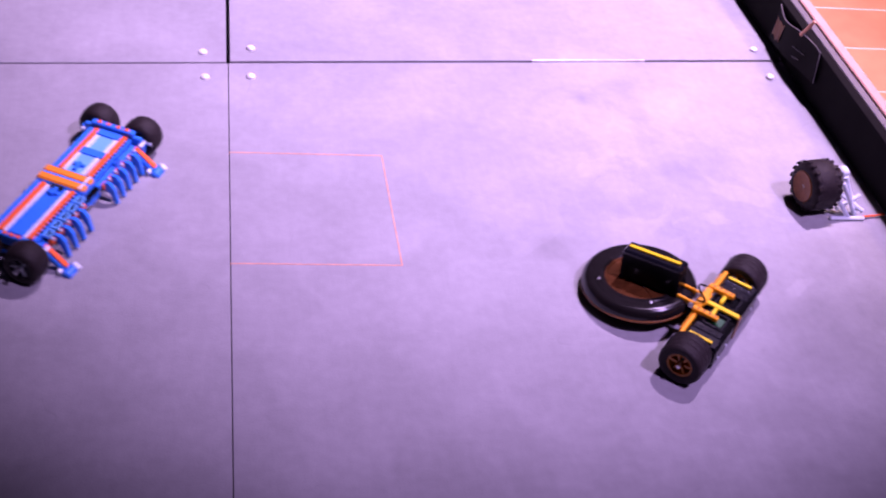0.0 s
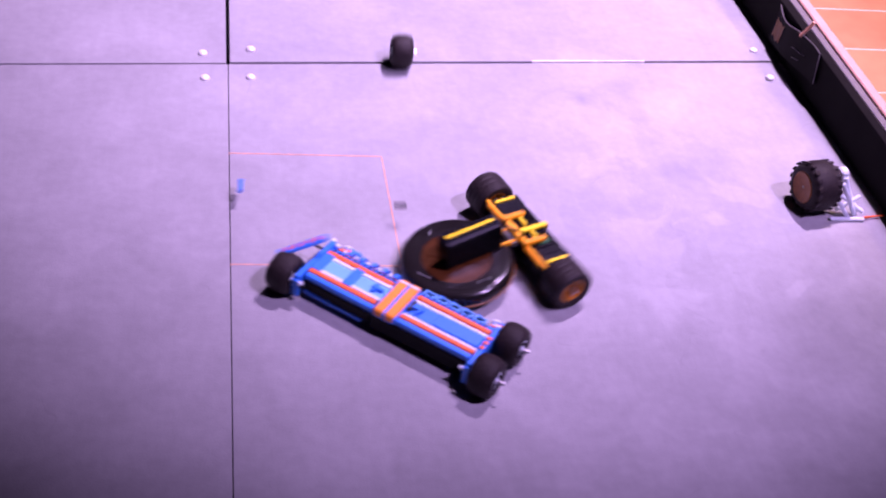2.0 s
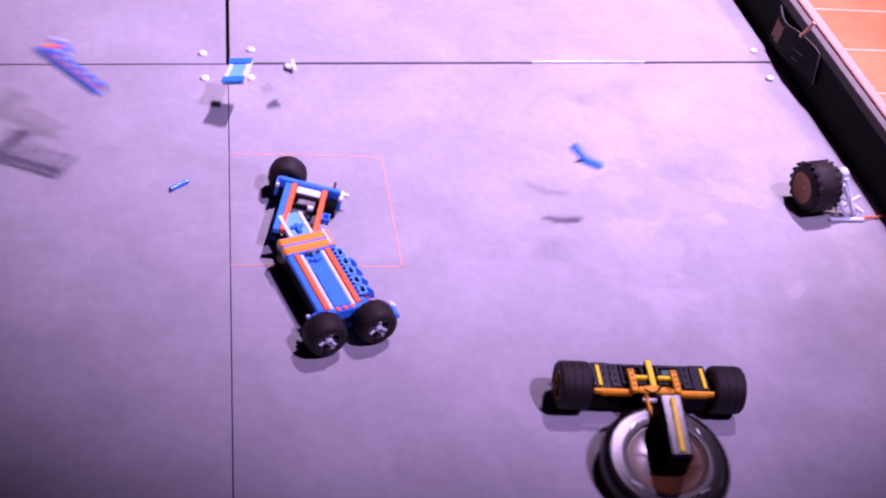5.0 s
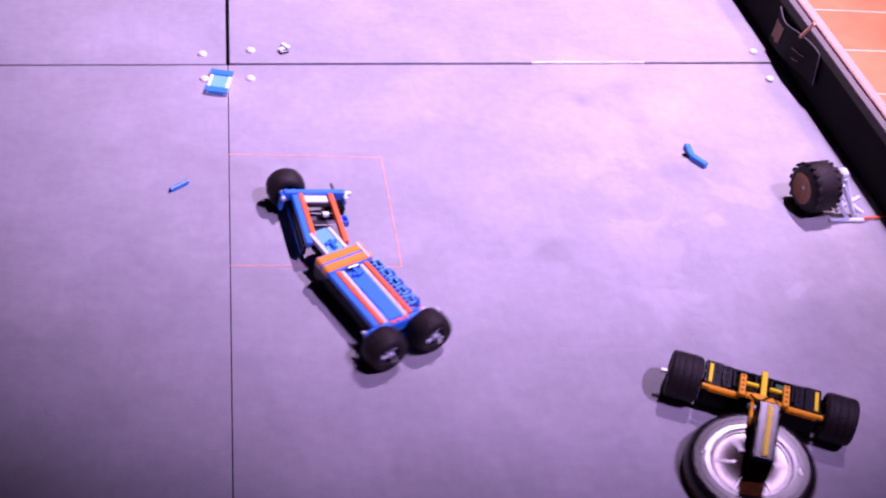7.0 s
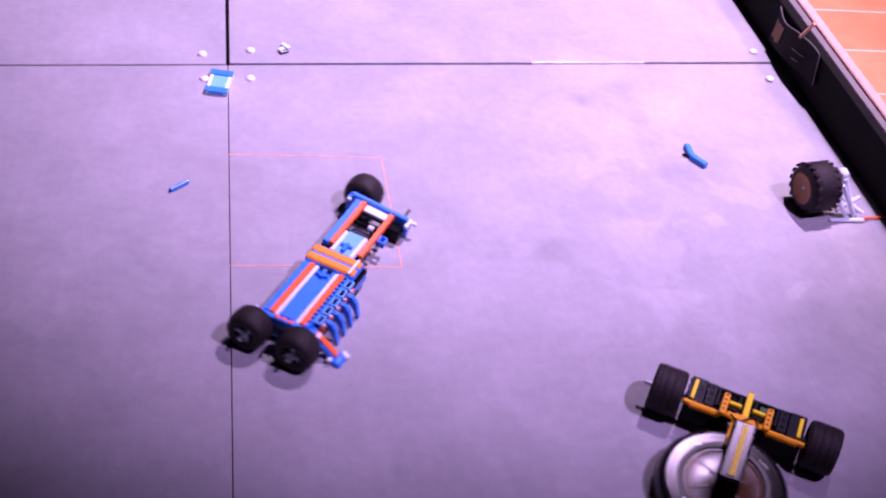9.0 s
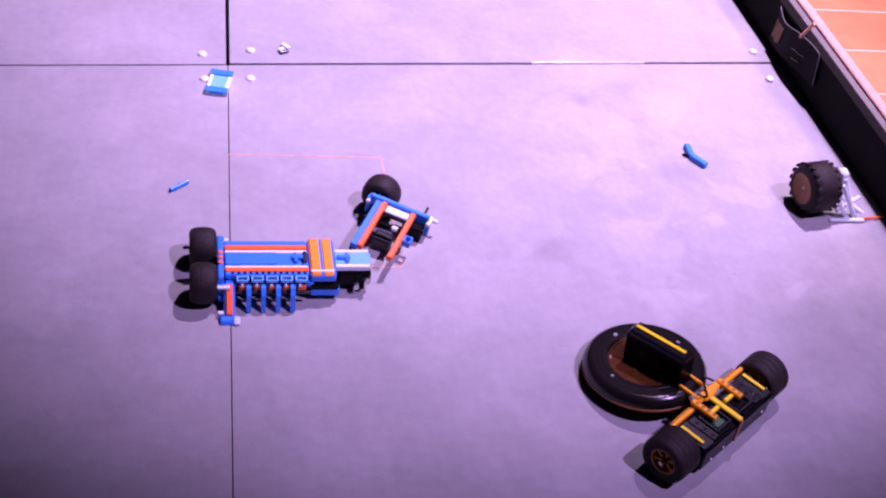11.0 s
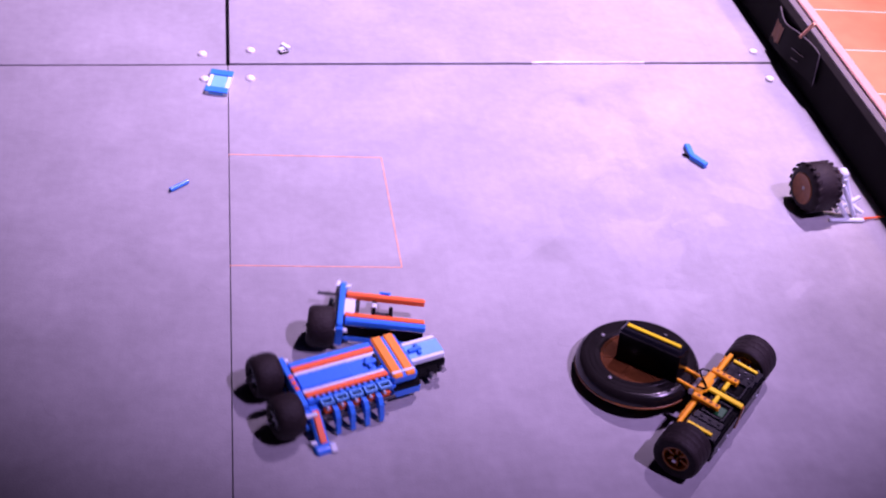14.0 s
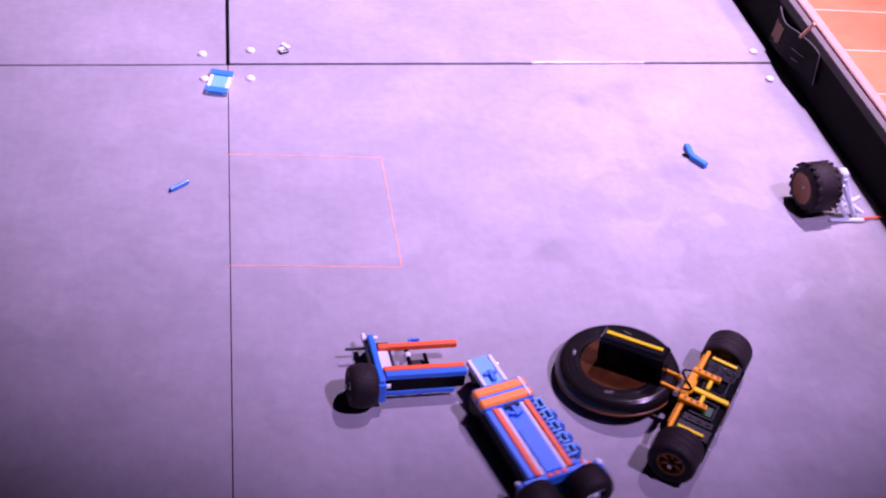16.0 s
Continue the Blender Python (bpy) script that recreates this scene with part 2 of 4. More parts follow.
# the wall runs at a slight angle to the boards
WALL = pose(1.0155, 0.0, 0, rz=3.5)
WH = 0.089
wall = tagged(new("wall_east"), "low black board wall of the arena with a pale rim", "wall", kind="structure")
wall.matrix_basis = WALL
part("wall_board", box(B(), 0, 0.017, -2.6, 2.2, -0.06, WH, 0.001), WALL_BLACK, wall)
part("rim_strip", box(B(), 0.0175, 0.0315, -2.6, 2.2, -0.06, WH + 0.001, 0.001), RIM_GREY, wall, "grey strip on the wall's top edge")
part("rim_gap", box(B(), 0.032, 0.039, -2.6, 2.2, -0.06, WH - 0.008, 0.001), WALL_BLACK, wall, "dark gap along the rim")
part("rim_board", box(B(), 0.0395, 0.0595, -2.6, 2.2, -0.06, WH - 0.001, 0.002), RIM_WOOD, wall, "pale wooden rim board")
hall = tagged(new("ground"), "orange varnished plank floor of the hall", "floor", kind="structure")
part("ground_slab", box(B(), -40, 40, -40, 40, -0.2, -0.0886, 0), SEAM, hall, "pale sub-floor seen in the gaps")
plank = part("plank", box(B(), 0, 3.0, 0, 0.15, -0.0912, -0.088, 0.0012), PLANK, hall)
plank.matrix_basis = pose(1.1, -1.127, 0)
for k in range(1, 26):
    again(plank, hall, pose(1.1 + 0.02 * (k % 3), -1.127 + 0.154 * k, 0))

# other three sides of the arena, out of view
for nm, m in (("wall_west", pose(-2.2, 0, 0)), ("wall_south", pose(0, -2.2, 0, rz=90)), ("wall_north", pose(0, 2.2, 0, rz=90))):
    w2 = tagged(new(nm), "low black board wall of the arena", "wall", kind="structure")
    w2.matrix_basis = m
    part("wall_board", box(B(), -0.009, 0.009, -2.2, 1.05 if nm != "wall_west" else 2.2, -0.06, WH, 0.001), WALL_BLACK, w2)


# ---------------------------------------------------------------- wheels
def wheel(parent, name, m, radius, width, hub, hub_label, lugs=0, rubber_label="black rubber tyre", square=False):
    """A balloon tyre on a spoked rim; its axle lies along local z."""
    root = new(name)
    root.parent = parent
    root.matrix_basis = m
    h, r = width / 2, radius
    if square:
        profile = [(0.58, -0.9), (0.72, -1), (0.9, -0.98), (0.97, -0.88), (1, -0.7), (0.985, -0.64), (1, -0.58), (1, -0.3), (0.985, -0.25), (1, -0.2), (1, 0.2), (0.985, 0.25), (1, 0.3),
                   (1, 0.58), (0.985, 0.64), (1, 0.7), (0.97, 0.88), (0.9, 0.98), (0.72, 1), (0.58, 0.9), (0.56, 0)]
    else:
        profile = [(0.5, -0.86), (0.62, -0.98), (0.74, -1), (0.85, -0.92), (0.93, -0.74), (0.98, -0.45), (1, -0.15), (1, 0.15), (0.98, 0.45), (0.93, 0.74), (0.85, 0.92), (0.74, 1),
                   (0.62, 0.98), (0.5, 0.86), (0.48, 0)]
    profile = [(r * a, h * b) for a, b in profile]
    tyre = lathe(B(), profile, 40, closed=True)
    part("tyre", tyre, RUBBER, root, rubber_label, smooth=True)
    rim = lathe(B(), [(r * 0.57, -h * 0.9), (r * 0.5, -h * 0.88), (r * 0.46, -h * 0.35), (r * 0.2, -h * 0.25), (r * 0.2, h * 0.25), (r * 0.46, h * 0.35), (r * 0.5, h * 0.88), (r * 0.57, h * 0.9)], 24, closed=True)
    for i in range(6):
        for side in (-1, 1):
            bmesh.ops.create_cube(rim, size=1, matrix=pose(0, 0, 0, rz=60 * i) @ pose(r * 0.33, 0, side * h * 0.5) @ Matrix.Diagonal((r * 0.32, r * 0.1, h * 0.42, 1)))
    part("rim", rim, hub, root, hub_label, smooth=True)
    if lugs:
        part("hub_cap", lathe(B(), [(r * 0.2, -h * 0.9), (r * 0.5, -h * 0.97), (r * 0.6, -h * 1.03), (r * 0.63, -h * 0.98), (r * 0.63, h * 0.98), (r * 0.6, h * 1.03), (r * 0.5, h * 0.97), (r * 0.2, h * 0.9)], 32), hub, root, hub_label, smooth=True)
        lug = part("lug", box(B(), -r * 0.05, r * 0.006, -r * 0.1, r * 0.1, -h * 0.52, h * 0.56, r * 0.025), RUBBER, root)
        spots = [pose(0, 0, 0, rz=360 * (i + 0.25 * side) / lugs) @ pose(r * 0.93, 0, side * h * 0.34, ry=side * 14) @ pose(0, 0, 0, rx=side * 18) for i in range(lugs) for side in (-1, 1)]
        lug.matrix_basis = spots[0]
        for m2 in spots[1:]:
            again(lug, root, m2)
    if hub is GREY:
        for i in range(3):
            for side in (-1, 1):
                bm = rod(B(), (r * 0.16, 0, side * h * 0.62), (r * 0.46, 0, side * h * 0.8), r * 0.07, 8)
                bmesh.ops.transform(bm, matrix=pose(0, 0, 0, rz=120 * i + 30), verts=bm.verts)
                part("prong", bm, WHITE, root, "pale grey prong of the hub")
        part("hub_core", lathe(B(), [(r * 0.1, -h * 0.95), (r * 0.18, -h * 0.85), (r * 0.18, h * 0.85), (r * 0.1, h * 0.95)], 12), WHITE, root, "pale grey hub", smooth=True)
    axle = rod(B(), (0, 0, -h * (0.6 if lugs else 1.12)), (0, 0, h * (0.9 if lugs else 1.45)), r * 0.09, 8)
    part("axle", axle, STEEL, root, "bright axle end")
    return root


# ---------------------------------------------------------------- the blue machine
# the striped deck: name, material, limits across it and height over the deck
STRIPES = (("deck_edge", BLUE, -0.0355, -0.0265, 0.0), ("orange_beam", ORANGE, -0.0262, -0.0185, 0.0012), ("pale_strip", WHITE, -0.0182, -0.0125, -0.001),
           ("pale_strip", WHITE, 0.0125, 0.0182, -0.001), ("orange_beam", ORANGE, 0.0185, 0.0262, 0.0012), ("deck_edge", BLUE, 0.0265, 0.0325, 0.0))


def beam(bm, x0, x1, y0, y1, z0, z1, holes=True):
    """A studless beam along x: rounded ends and a row of pin holes let into its sides."""
    box(bm, x0, x1, y0, y1, z0, z1, 0.0012)
    if holes:
        n = max(1, int((x1 - x0) / 0.008))
        for i in range(n):
            x = x0 + (i + 0.5) * (x1 - x0) / n
            lathe(bm, [(0.0027, 0), (0.0031, 0.0004), (0.0031, 0.0006)], 8, Matrix.Translation((x, y1, (z0 + z1) / 2)) @ pose(0, 0, 0, -90))
    return bm


def tooth(parent, x):
    """A downward hooked tooth at the front face."""
    bm = prism(B(), [(0.043, 0.034), (0.051, 0.034), (0.058, 0.026), (0.0615, 0.012), (0.0635, 0.002), (0.0595, 0.0015), (0.055, 0.012), (0.0495, 0.02), (0.043, 0.022)], -0.0031, 0.0031)
    bmesh.ops.transform(bm, matrix=Matrix(((0, 0, 1, x), (1, 0, 0, 0), (0, 1, 0, 0), (0, 0, 0, 1))), verts=bm.verts)
    return part("tooth", bm, BLUE, parent, "blue hooked tooth")


def claw(parent, x, name="claw"):
    """The corner arm that reaches forward, with an orange strip and a rounded foot."""
    tilt = pose(x, 0.04, 0.034, rx=-38)

    def laid(bm):
        bmesh.ops.transform(bm, matrix=tilt, verts=bm.verts)
        return bm
    root = part(name, laid(box(B(), -0.0075, 0.0075, 0, 0.053, -0.009, 0.0, 0.002)), BLUE, parent, "blue corner arm with an orange strip")
    part("strip", laid(box(B(), -0.0042, 0.0042, 0.002, 0.043, 0.0003, 0.0026, 0.0008)), ORANGE, root, "orange strip")
    part("foot", laid(lathe(B(), [(0.005, -0.013), (0.0072, -0.011), (0.0072, 0.011), (0.005, 0.013)], 14, pose(0, 0.051, -0.003, ry=90))), BLUE, root, smooth=True)
    # the foot's bright lit side is painted as a pale block
    part("cap", laid(box(B(), -0.0135, -0.0055, 0.0455, 0.0565, 0.001, 0.0052, 0.001)), WHITE, root, "pale block painted as the lit end of the foot")
    part("pin", laid(rod(B(), (0.0075, 0.04, -0.004), (0.0145, 0.04, -0.004), 0.003, 10)), WHITE, root, "pale grey pin")
    return root


Z = 0.042
blue = tagged(new("battle_robot"), "blue and orange toy-brick combat robot with wheels at both ends", "robot", "toy combat robots")
for nm, mat, y0, y1, dz in STRIPES:
    part(nm, beam(B(), 0.0365, 0.148, y0, y1, Z - 0.009, Z + dz, nm != "pale_strip"), mat, blue)
part("deck_plate", box(B(), 0.0365, 0.148, -0.0123, 0.0123, Z - 0.008, Z - 0.0015), BLUE, blue, "blue middle deck plate")
part("raised_plate", box(B(), 0.078, 0.147, -0.0118, 0.0118, Z - 0.0014, Z + 0.0004), BLUE, blue)
part("clip", box(box(B(), 0.04, 0.058, -0.003, 0.003, Z - 0.0012, Z + 0.004), 0.05, 0.055, -0.009, 0.009, Z - 0.001, Z + 0.003), BLUE, blue, "dark blue clip behind the band")
part("hinge_pin", rod(B(), (0.0405, -0.009, Z + 0.002), (0.0405, 0.009, Z + 0.002), 0.003), GREY, blue, "grey hinge pin")
for y in (-0.009, 0.0, 0.009):
    part("peg", lathe(B(), [(0.0034, 0), (0.0034, 0.001), (0.0026, 0.0016)], 12, pose(0.1535, y * 1.1, Z + 0.0015)), ORANGE, blue, "orange peg head")
# the raised band across the middle
band = part("band", box(B(), -0.0005, 0.0358, -0.037, 0.037, Z - 0.012, Z + 0.0025, 0.003), BLUE, blue, "blue raised band with orange stripes")
for x0 in (0.0022, 0.0192):
    part("orange_stripe", box(B(), x0, x0 + 0.0148, -0.0375, 0.0365, Z - 0.009, Z + 0.0042, 0.0025), AMBER_ORANGE, band, "amber orange stripe")
part("silver_strip", box(B(), 0.002, 0.034, 0.028, 0.0315, Z + 0.0035, Z + 0.0049, 0.0004), WHITE, band, "pale strip across the band")
# body below the deck
part("side_panel", box(B(), 0.0, 0.148, -0.0365, -0.033, 0.009, Z - 0.0095, 0.001), BLACK, blue, "black side panel")
part("chassis", box(B(), -0.002, 0.15, -0.033, 0.03, 0.011, Z - 0.0095, 0.002), BLACK, blue, "black inner frame")
part("front_beam", beam(B(), 0.03, 0.148, 0.031, 0.039, 0.024, 0.032), BLUE, blue)
part("skirt", box(B(), -0.006, 0.034, 0.0305, 0.04, 0.008, 0.022, 0.002), BLUE, blue, "blue lower skirt")
part("black_cover", box(B(), -0.004, 0.034, 0.0305, 0.041, 0.0225, 0.0295, 0.001), BLACK, blue)
for i in range(5):
    x = 0.047 + i * 0.0195
    bm = B()
    for a in (0, 1):
        box(bm, x - 0.0082 + a * 0.0142, x - 0.006 + a * 0.0142, 0.0328, 0.0428, Z - 0.006, Z - 0.001, 0.0004)
        box(bm, x - 0.0082, x + 0.0082, 0.0328 + a * 0.0079, 0.0349 + a * 0.0079, Z - 0.006, Z - 0.0012, 0.0004)
    part("frame_link", bm, AZURE, blue, "open light blue link along the deck edge")
    part("link_floor", box(B(), x - 0.0085, x + 0.0085, 0.033, 0.0425, Z - 0.0085, Z - 0.0062, 0.0004), BLACK, blue)
    part("orange_peg", box(B(), x - 0.0065, x + 0.0055, 0.0392, 0.0445, 0.023, 0.031, 0.001), ORANGE, blue)
def edge_holes(parent, x0, x1):
    """A row of dark pin holes along the deck edge, and pale stubs over the teeth that paint the pegs' highlights."""
    bm, n = B(), int((x1 - x0) / 0.008)
    for i in range(n):
        lathe(bm, [(0.0022, 0), (0.0022, 0.0004), (0.0012, 0.0005)], 8, pose(x0 + (i + 0.5) * 0.008, 0.0295, Z + 0.0001))
    part("pin_holes", bm, BLACK, parent, "row of dark pin holes")
    for i in range(5):
        x = x0 + 0.011 + i * (x1 - x0 - 0.012) / 5
        part("pin_end", rod(B(), (x, 0.042, 0.0325), (x, 0.0458, 0.0325), 0.0021, 8), WHITE, parent, "pale stub painted as the highlight on a peg")


edge_holes(blue, 0.038, 0.146)
for i in range(4):
    tooth(blue, 0.0585 + i * 0.0195)
part("front_rod", rod(B(), (0.034, 0.0465, 0.022), (0.146, 0.0465, 0.022), 0.0022, 8), GREY, blue, "dark grey rod that carries the teeth")
claw(blue, 0.1425)
# the end carrier
part("end_bar", box(B(), 0.1495, 0.1575, -0.046, 0.038, Z - 0.016, Z + 0.001, 0.0015), BLUE, blue, "blue cross bar at the wheels")
part("end_bar_low", box(B(), 0.1495, 0.1575, -0.046, 0.05, 0.008, 0.016, 0.0015), BLUE, blue)
part("bracket", box(B(), 0.148, 0.158, -0.05, -0.044, 0.01, Z - 0.004), BLUE, blue)
part("bracket", box(B(), 0.148, 0.158, 0.038, 0.044, 0.01, Z - 0.01), BLUE, blue)
for y in (-0.047, 0.047):
    part("steel_pin", rod(B(), (0.142, y, Z - 0.01), (0.162, y, Z - 0.01), 0.0028, 10), WHITE, blue, "pale pin")
part("gear_frame", box(B(), 0.151, 0.1565, -0.043, 0.036, 0.016, Z - 0.016, 0.001), GREY, blue)
# the plate that reaches past the band
part("tongue", box(B(), -0.05, -0.001, -0.0118, 0.0118, Z - 0.008, Z - 0.001), AZURE, blue, "light blue tongue plate past the band")
for y in (-0.0148, 0.0148):
    part("tongue_edge", box(B(), -0.048, -0.001, y - 0.0029, y + 0.0029, Z - 0.008, Z + 0.0002), WHITE, blue)
part("tongue_clip", box(box(B(), -0.022, -0.004, -0.003, 0.003, Z - 0.0008, Z + 0.004), -0.02, -0.015, -0.009, 0.009, Z - 0.0008, Z + 0.003), BLUE, blue)
part("inner_motor", box(B(), -0.05, -0.003, -0.012, 0.022, 0.01, Z - 0.0085, 0.003), BLACK, blue, "black motor under the tongue")
part("motor_pins", rod(rod(B(), (-0.044, 0.0, 0.022), (-0.044, 0.029, 0.022), 0.004), (-0.03, 0.0, 0.014), (-0.03, 0.03, 0.014), 0.004), STEEL, blue, "grey shafts of the torn joint")
WHEEL_AT = ((0.1765, -0.0365), (0.1765, 0.0345))
blue_wheels = [wheel(blue, "wheel", pose(x, y, 0.0285, ry=90), 0.0285, 0.036, GREY, "dark grey spoked rim") for x, y in WHEEL_AT]

# ---------------------------------------------------------------- the broken-off end of the blue machine
end = tagged(new("robot_end_section"), "torn end of the blue robot with two beams and one wheel", "robot part")
part("deck_edge", beam(B(), -0.112, -0.006, -0.0355, -0.0265, Z - 0.009, Z), BLUE, end)
part("orange_beam", beam(B(), -0.113, -0.0075, -0.0262, -0.0185, Z - 0.008, Z + 0.001), ORANGE, end)
part("orange_beam", beam(B(), -0.113, -0.0075, 0.0185, 0.0262, Z - 0.008, Z + 0.001), ORANGE, end)
part("side_panel", box(B(), -0.112, -0.008, -0.0365, -0.033, 0.016, Z - 0.0095, 0.001), BLACK, end, "black side panel")
part("low_beam", box(B(), -0.112, -0.02, -0.037, -0.03, 0.008, 0.0155, 0.001), BLUE, end)
part("motor", box(B(), -0.074, -0.05, -0.017, 0.012, 0.008, 0.026, 0.003), GREY, end, "dark grey motor")
part("end_plate", box(B(), -0.1145, -0.1, -0.0175, 0.0175, 0.03, 0.0375, 0.001), WHITE, end, "pale grey plate beside the cross bar")
part("axle_box", box(B(), -0.114, -0.094, 0.013, 0.044, 0.006, 0.03, 0.002), BLACK, end, "black axle box")
part("cross_rod", rod(rod(B(), (-0.075, -0.022, 0.034), (-0.075, 0.022, 0.034), 0.0028), (-0.052, -0.022, 0.032), (-0.052, 0.012, 0.032), 0.0028), BLACK, end)
part("grey_cross", box(B(), -0.0995, -0.096, -0.02, 0.02, 0.03, 0.037, 0.001), GREY, end)
part("rod_collar", rod(B(), (-0.075, 0.004, 0.034), (-0.075, 0.012, 0.034), 0.0042, 10), WHITE, end, "pale grey collar")
part("end_bar", box(B(), -0.1225, -0.1145, -0.046, 0.046, Z - 0.016, Z + 0.001, 0.0015), BLUE, end, "blue cross bar at the wheel")
part("gear_frame", box(B(), -0.1215, -0.116, -0.043, 0.043, 0.012, Z - 0.016, 0.001), GREY, end)
part("bracket", box(B(), -0.123, -0.113, -0.05, -0.044, 0.01, Z - 0.004), BLUE, end)
part("bracket", box(B(), -0.123, -0.113, 0.044, 0.05, 0.01, Z - 0.008), BLUE, end)
for y in (-0.047, 0.047):
    part("steel_pin", rod(B(), (-0.128, y, Z - 0.008), (-0.108, y, Z - 0.008), 0.003, 10), WHITE, end, "pale pin")
part("bare_axle", rod(B(), (-0.152, 0.0345, 0.0285), (-0.118, 0.0345, 0.0285), 0.002, 8), GREY, end, "bare dark axle of the lost wheel")
clip = B()
for a in (0, 1):
    box(clip, -0.069 + a * 0.0125, -0.0665 + a * 0.0125, 0.0268, 0.0385, Z - 0.014, Z - 0.004, 0.0006)
    box(clip, -0.069, -0.054, 0.0268 + a * 0.0092, 0.0293 + a * 0.0092, Z - 0.014, Z - 0.004, 0.0006)
part("small_clip", clip, BLUE, end, "small open blue clip")
part("bar_rod", rod(B(), (-0.1255, -0.036, Z - 0.006), (-0.1255, 0.05, Z - 0.01), 0.0024, 10), GREY, end, "grey rod along the cross bar")
part("pin_tip", rod(B(), (-0.1255, 0.046, Z - 0.01), (-0.1255, 0.058, Z - 0.01), 0.003, 10), WHITE, end, "pale pin tip")
end_wheel = wheel(end, "wheel", pose(-0.142, -0.0365, 0.0285, ry=90), 0.0285, 0.036, GREY, "dark grey spoked rim")

# pieces that are knocked off the blue machine
lost_wheel = tagged(wheel(None, "loose_wheel", pose(0, 0, 0), 0.0285, 0.036, GREY, "dark grey spoked rim"), "loose black rubber wheel knocked off the blue robot", "wheel")
panel = tagged(new("toy_plate"), "small blue deck panel with pale edges knocked off", "toy part")
part("plate", box(B(), -0.03, 0.03, -0.0118, 0.0118, 0, 0.006, 0.001), AZURE, panel)
for y in (-0.0148, 0.0148):
    part("pale_edge", box(B(), -0.03, 0.03, y - 0.0029, y + 0.0029, 0, 0.0068, 0.0006), WHITE, panel)
for x in (-0.0245, 0.0245):
    part("clip_bar", box(B(), x - 0.007, x + 0.007, -0.0185, 0.0185, 0.0062, 0.0085, 0.0006), BLUE, panel)
arm = tagged(new("robot_arm_piece"), "bent blue beam knocked off the robot", "toy part")
part("long_leg", beam(B(), -0.002, 0.03, -0.0052, 0.0052, 0, 0.009), BLUE, arm)
bm = beam(B(), 0, 0.031, -0.0048, 0.0048, 0.0003, 0.0086)
bmesh.ops.transform(bm, matrix=pose(0.001, 0, 0, rz=146), verts=bm.verts)
part("short_leg", bm, BLUE, arm)
part("black_pin", rod(B(), (0.004, 0, 0.004), (-0.014, -0.006, 0.003), 0.0022, 8), BLACK, arm)
stick = tagged(part("blue_axle", rod(B(), (-0.016, 0, 0.0035), (0.016, 0, 0.0035), 0.0034, 14), BLUE, smooth=True), "short blue toy axle lying on the floor", "toy part")
joint = tagged(new("grey_connector"), "small pale grey toy connector with dark pin", "toy part")
part("body", box(box(B(), -0.009, 0.009, -0.004, 0.004, 0, 0.008, 0.001), 0.002, 0.01, -0.009, 0.009, 0.001, 0.011, 0.001), WHITE, joint)
part("pin", rod(B(), (-0.011, -0.005, 0.004), (0.003, -0.009, 0.004), 0.003, 8), BLACK, joint)
loose_beam = tagged(new("blue_beam"), "blue toy beam with orange pegs knocked off the robot", "toy part")
part("bar", beam(B(), -0.034, 0.034, -0.005, 0.005, 0, 0.006), BLUE, loose_beam)
for x in (-0.022, -0.008, 0.008, 0.022):
    part("peg", lathe(B(), [(0.0036, 0), (0.0036, 0.0012), (0.0026, 0.002)], 12, pose(x, 0, 0.006)), ORANGE, loose_beam, "orange peg head")
pin = tagged(part("black_pin", rod(B(), (-0.009, 0, 0), (0.009, 0, 0), 0.003, 8), BLACK), "small black toy pin", "toy part")
rack = tagged(new("tooth_rack"), "blue rack of hooked teeth with orange pegs", "robot part")
part("rack_beam", beam(B(), -0.112, -0.004, 0.031, 0.039, 0.024, 0.032), BLUE, rack)
part("deck_edge", beam(B(), -0.112, -0.004, 0.0265, 0.0325, Z - 0.009, Z), BLUE, rack)
for i in range(5):
    x = -0.016 - i * 0.0185
    tooth(rack, x)
    part("orange_peg", box(B(), x - 0.006, x + 0.006, 0.0392, 0.0445, 0.023, 0.031, 0.001), ORANGE, rack)
edge_holes(rack, -0.11, -0.006)
arm_near = claw(rack, -0.106)


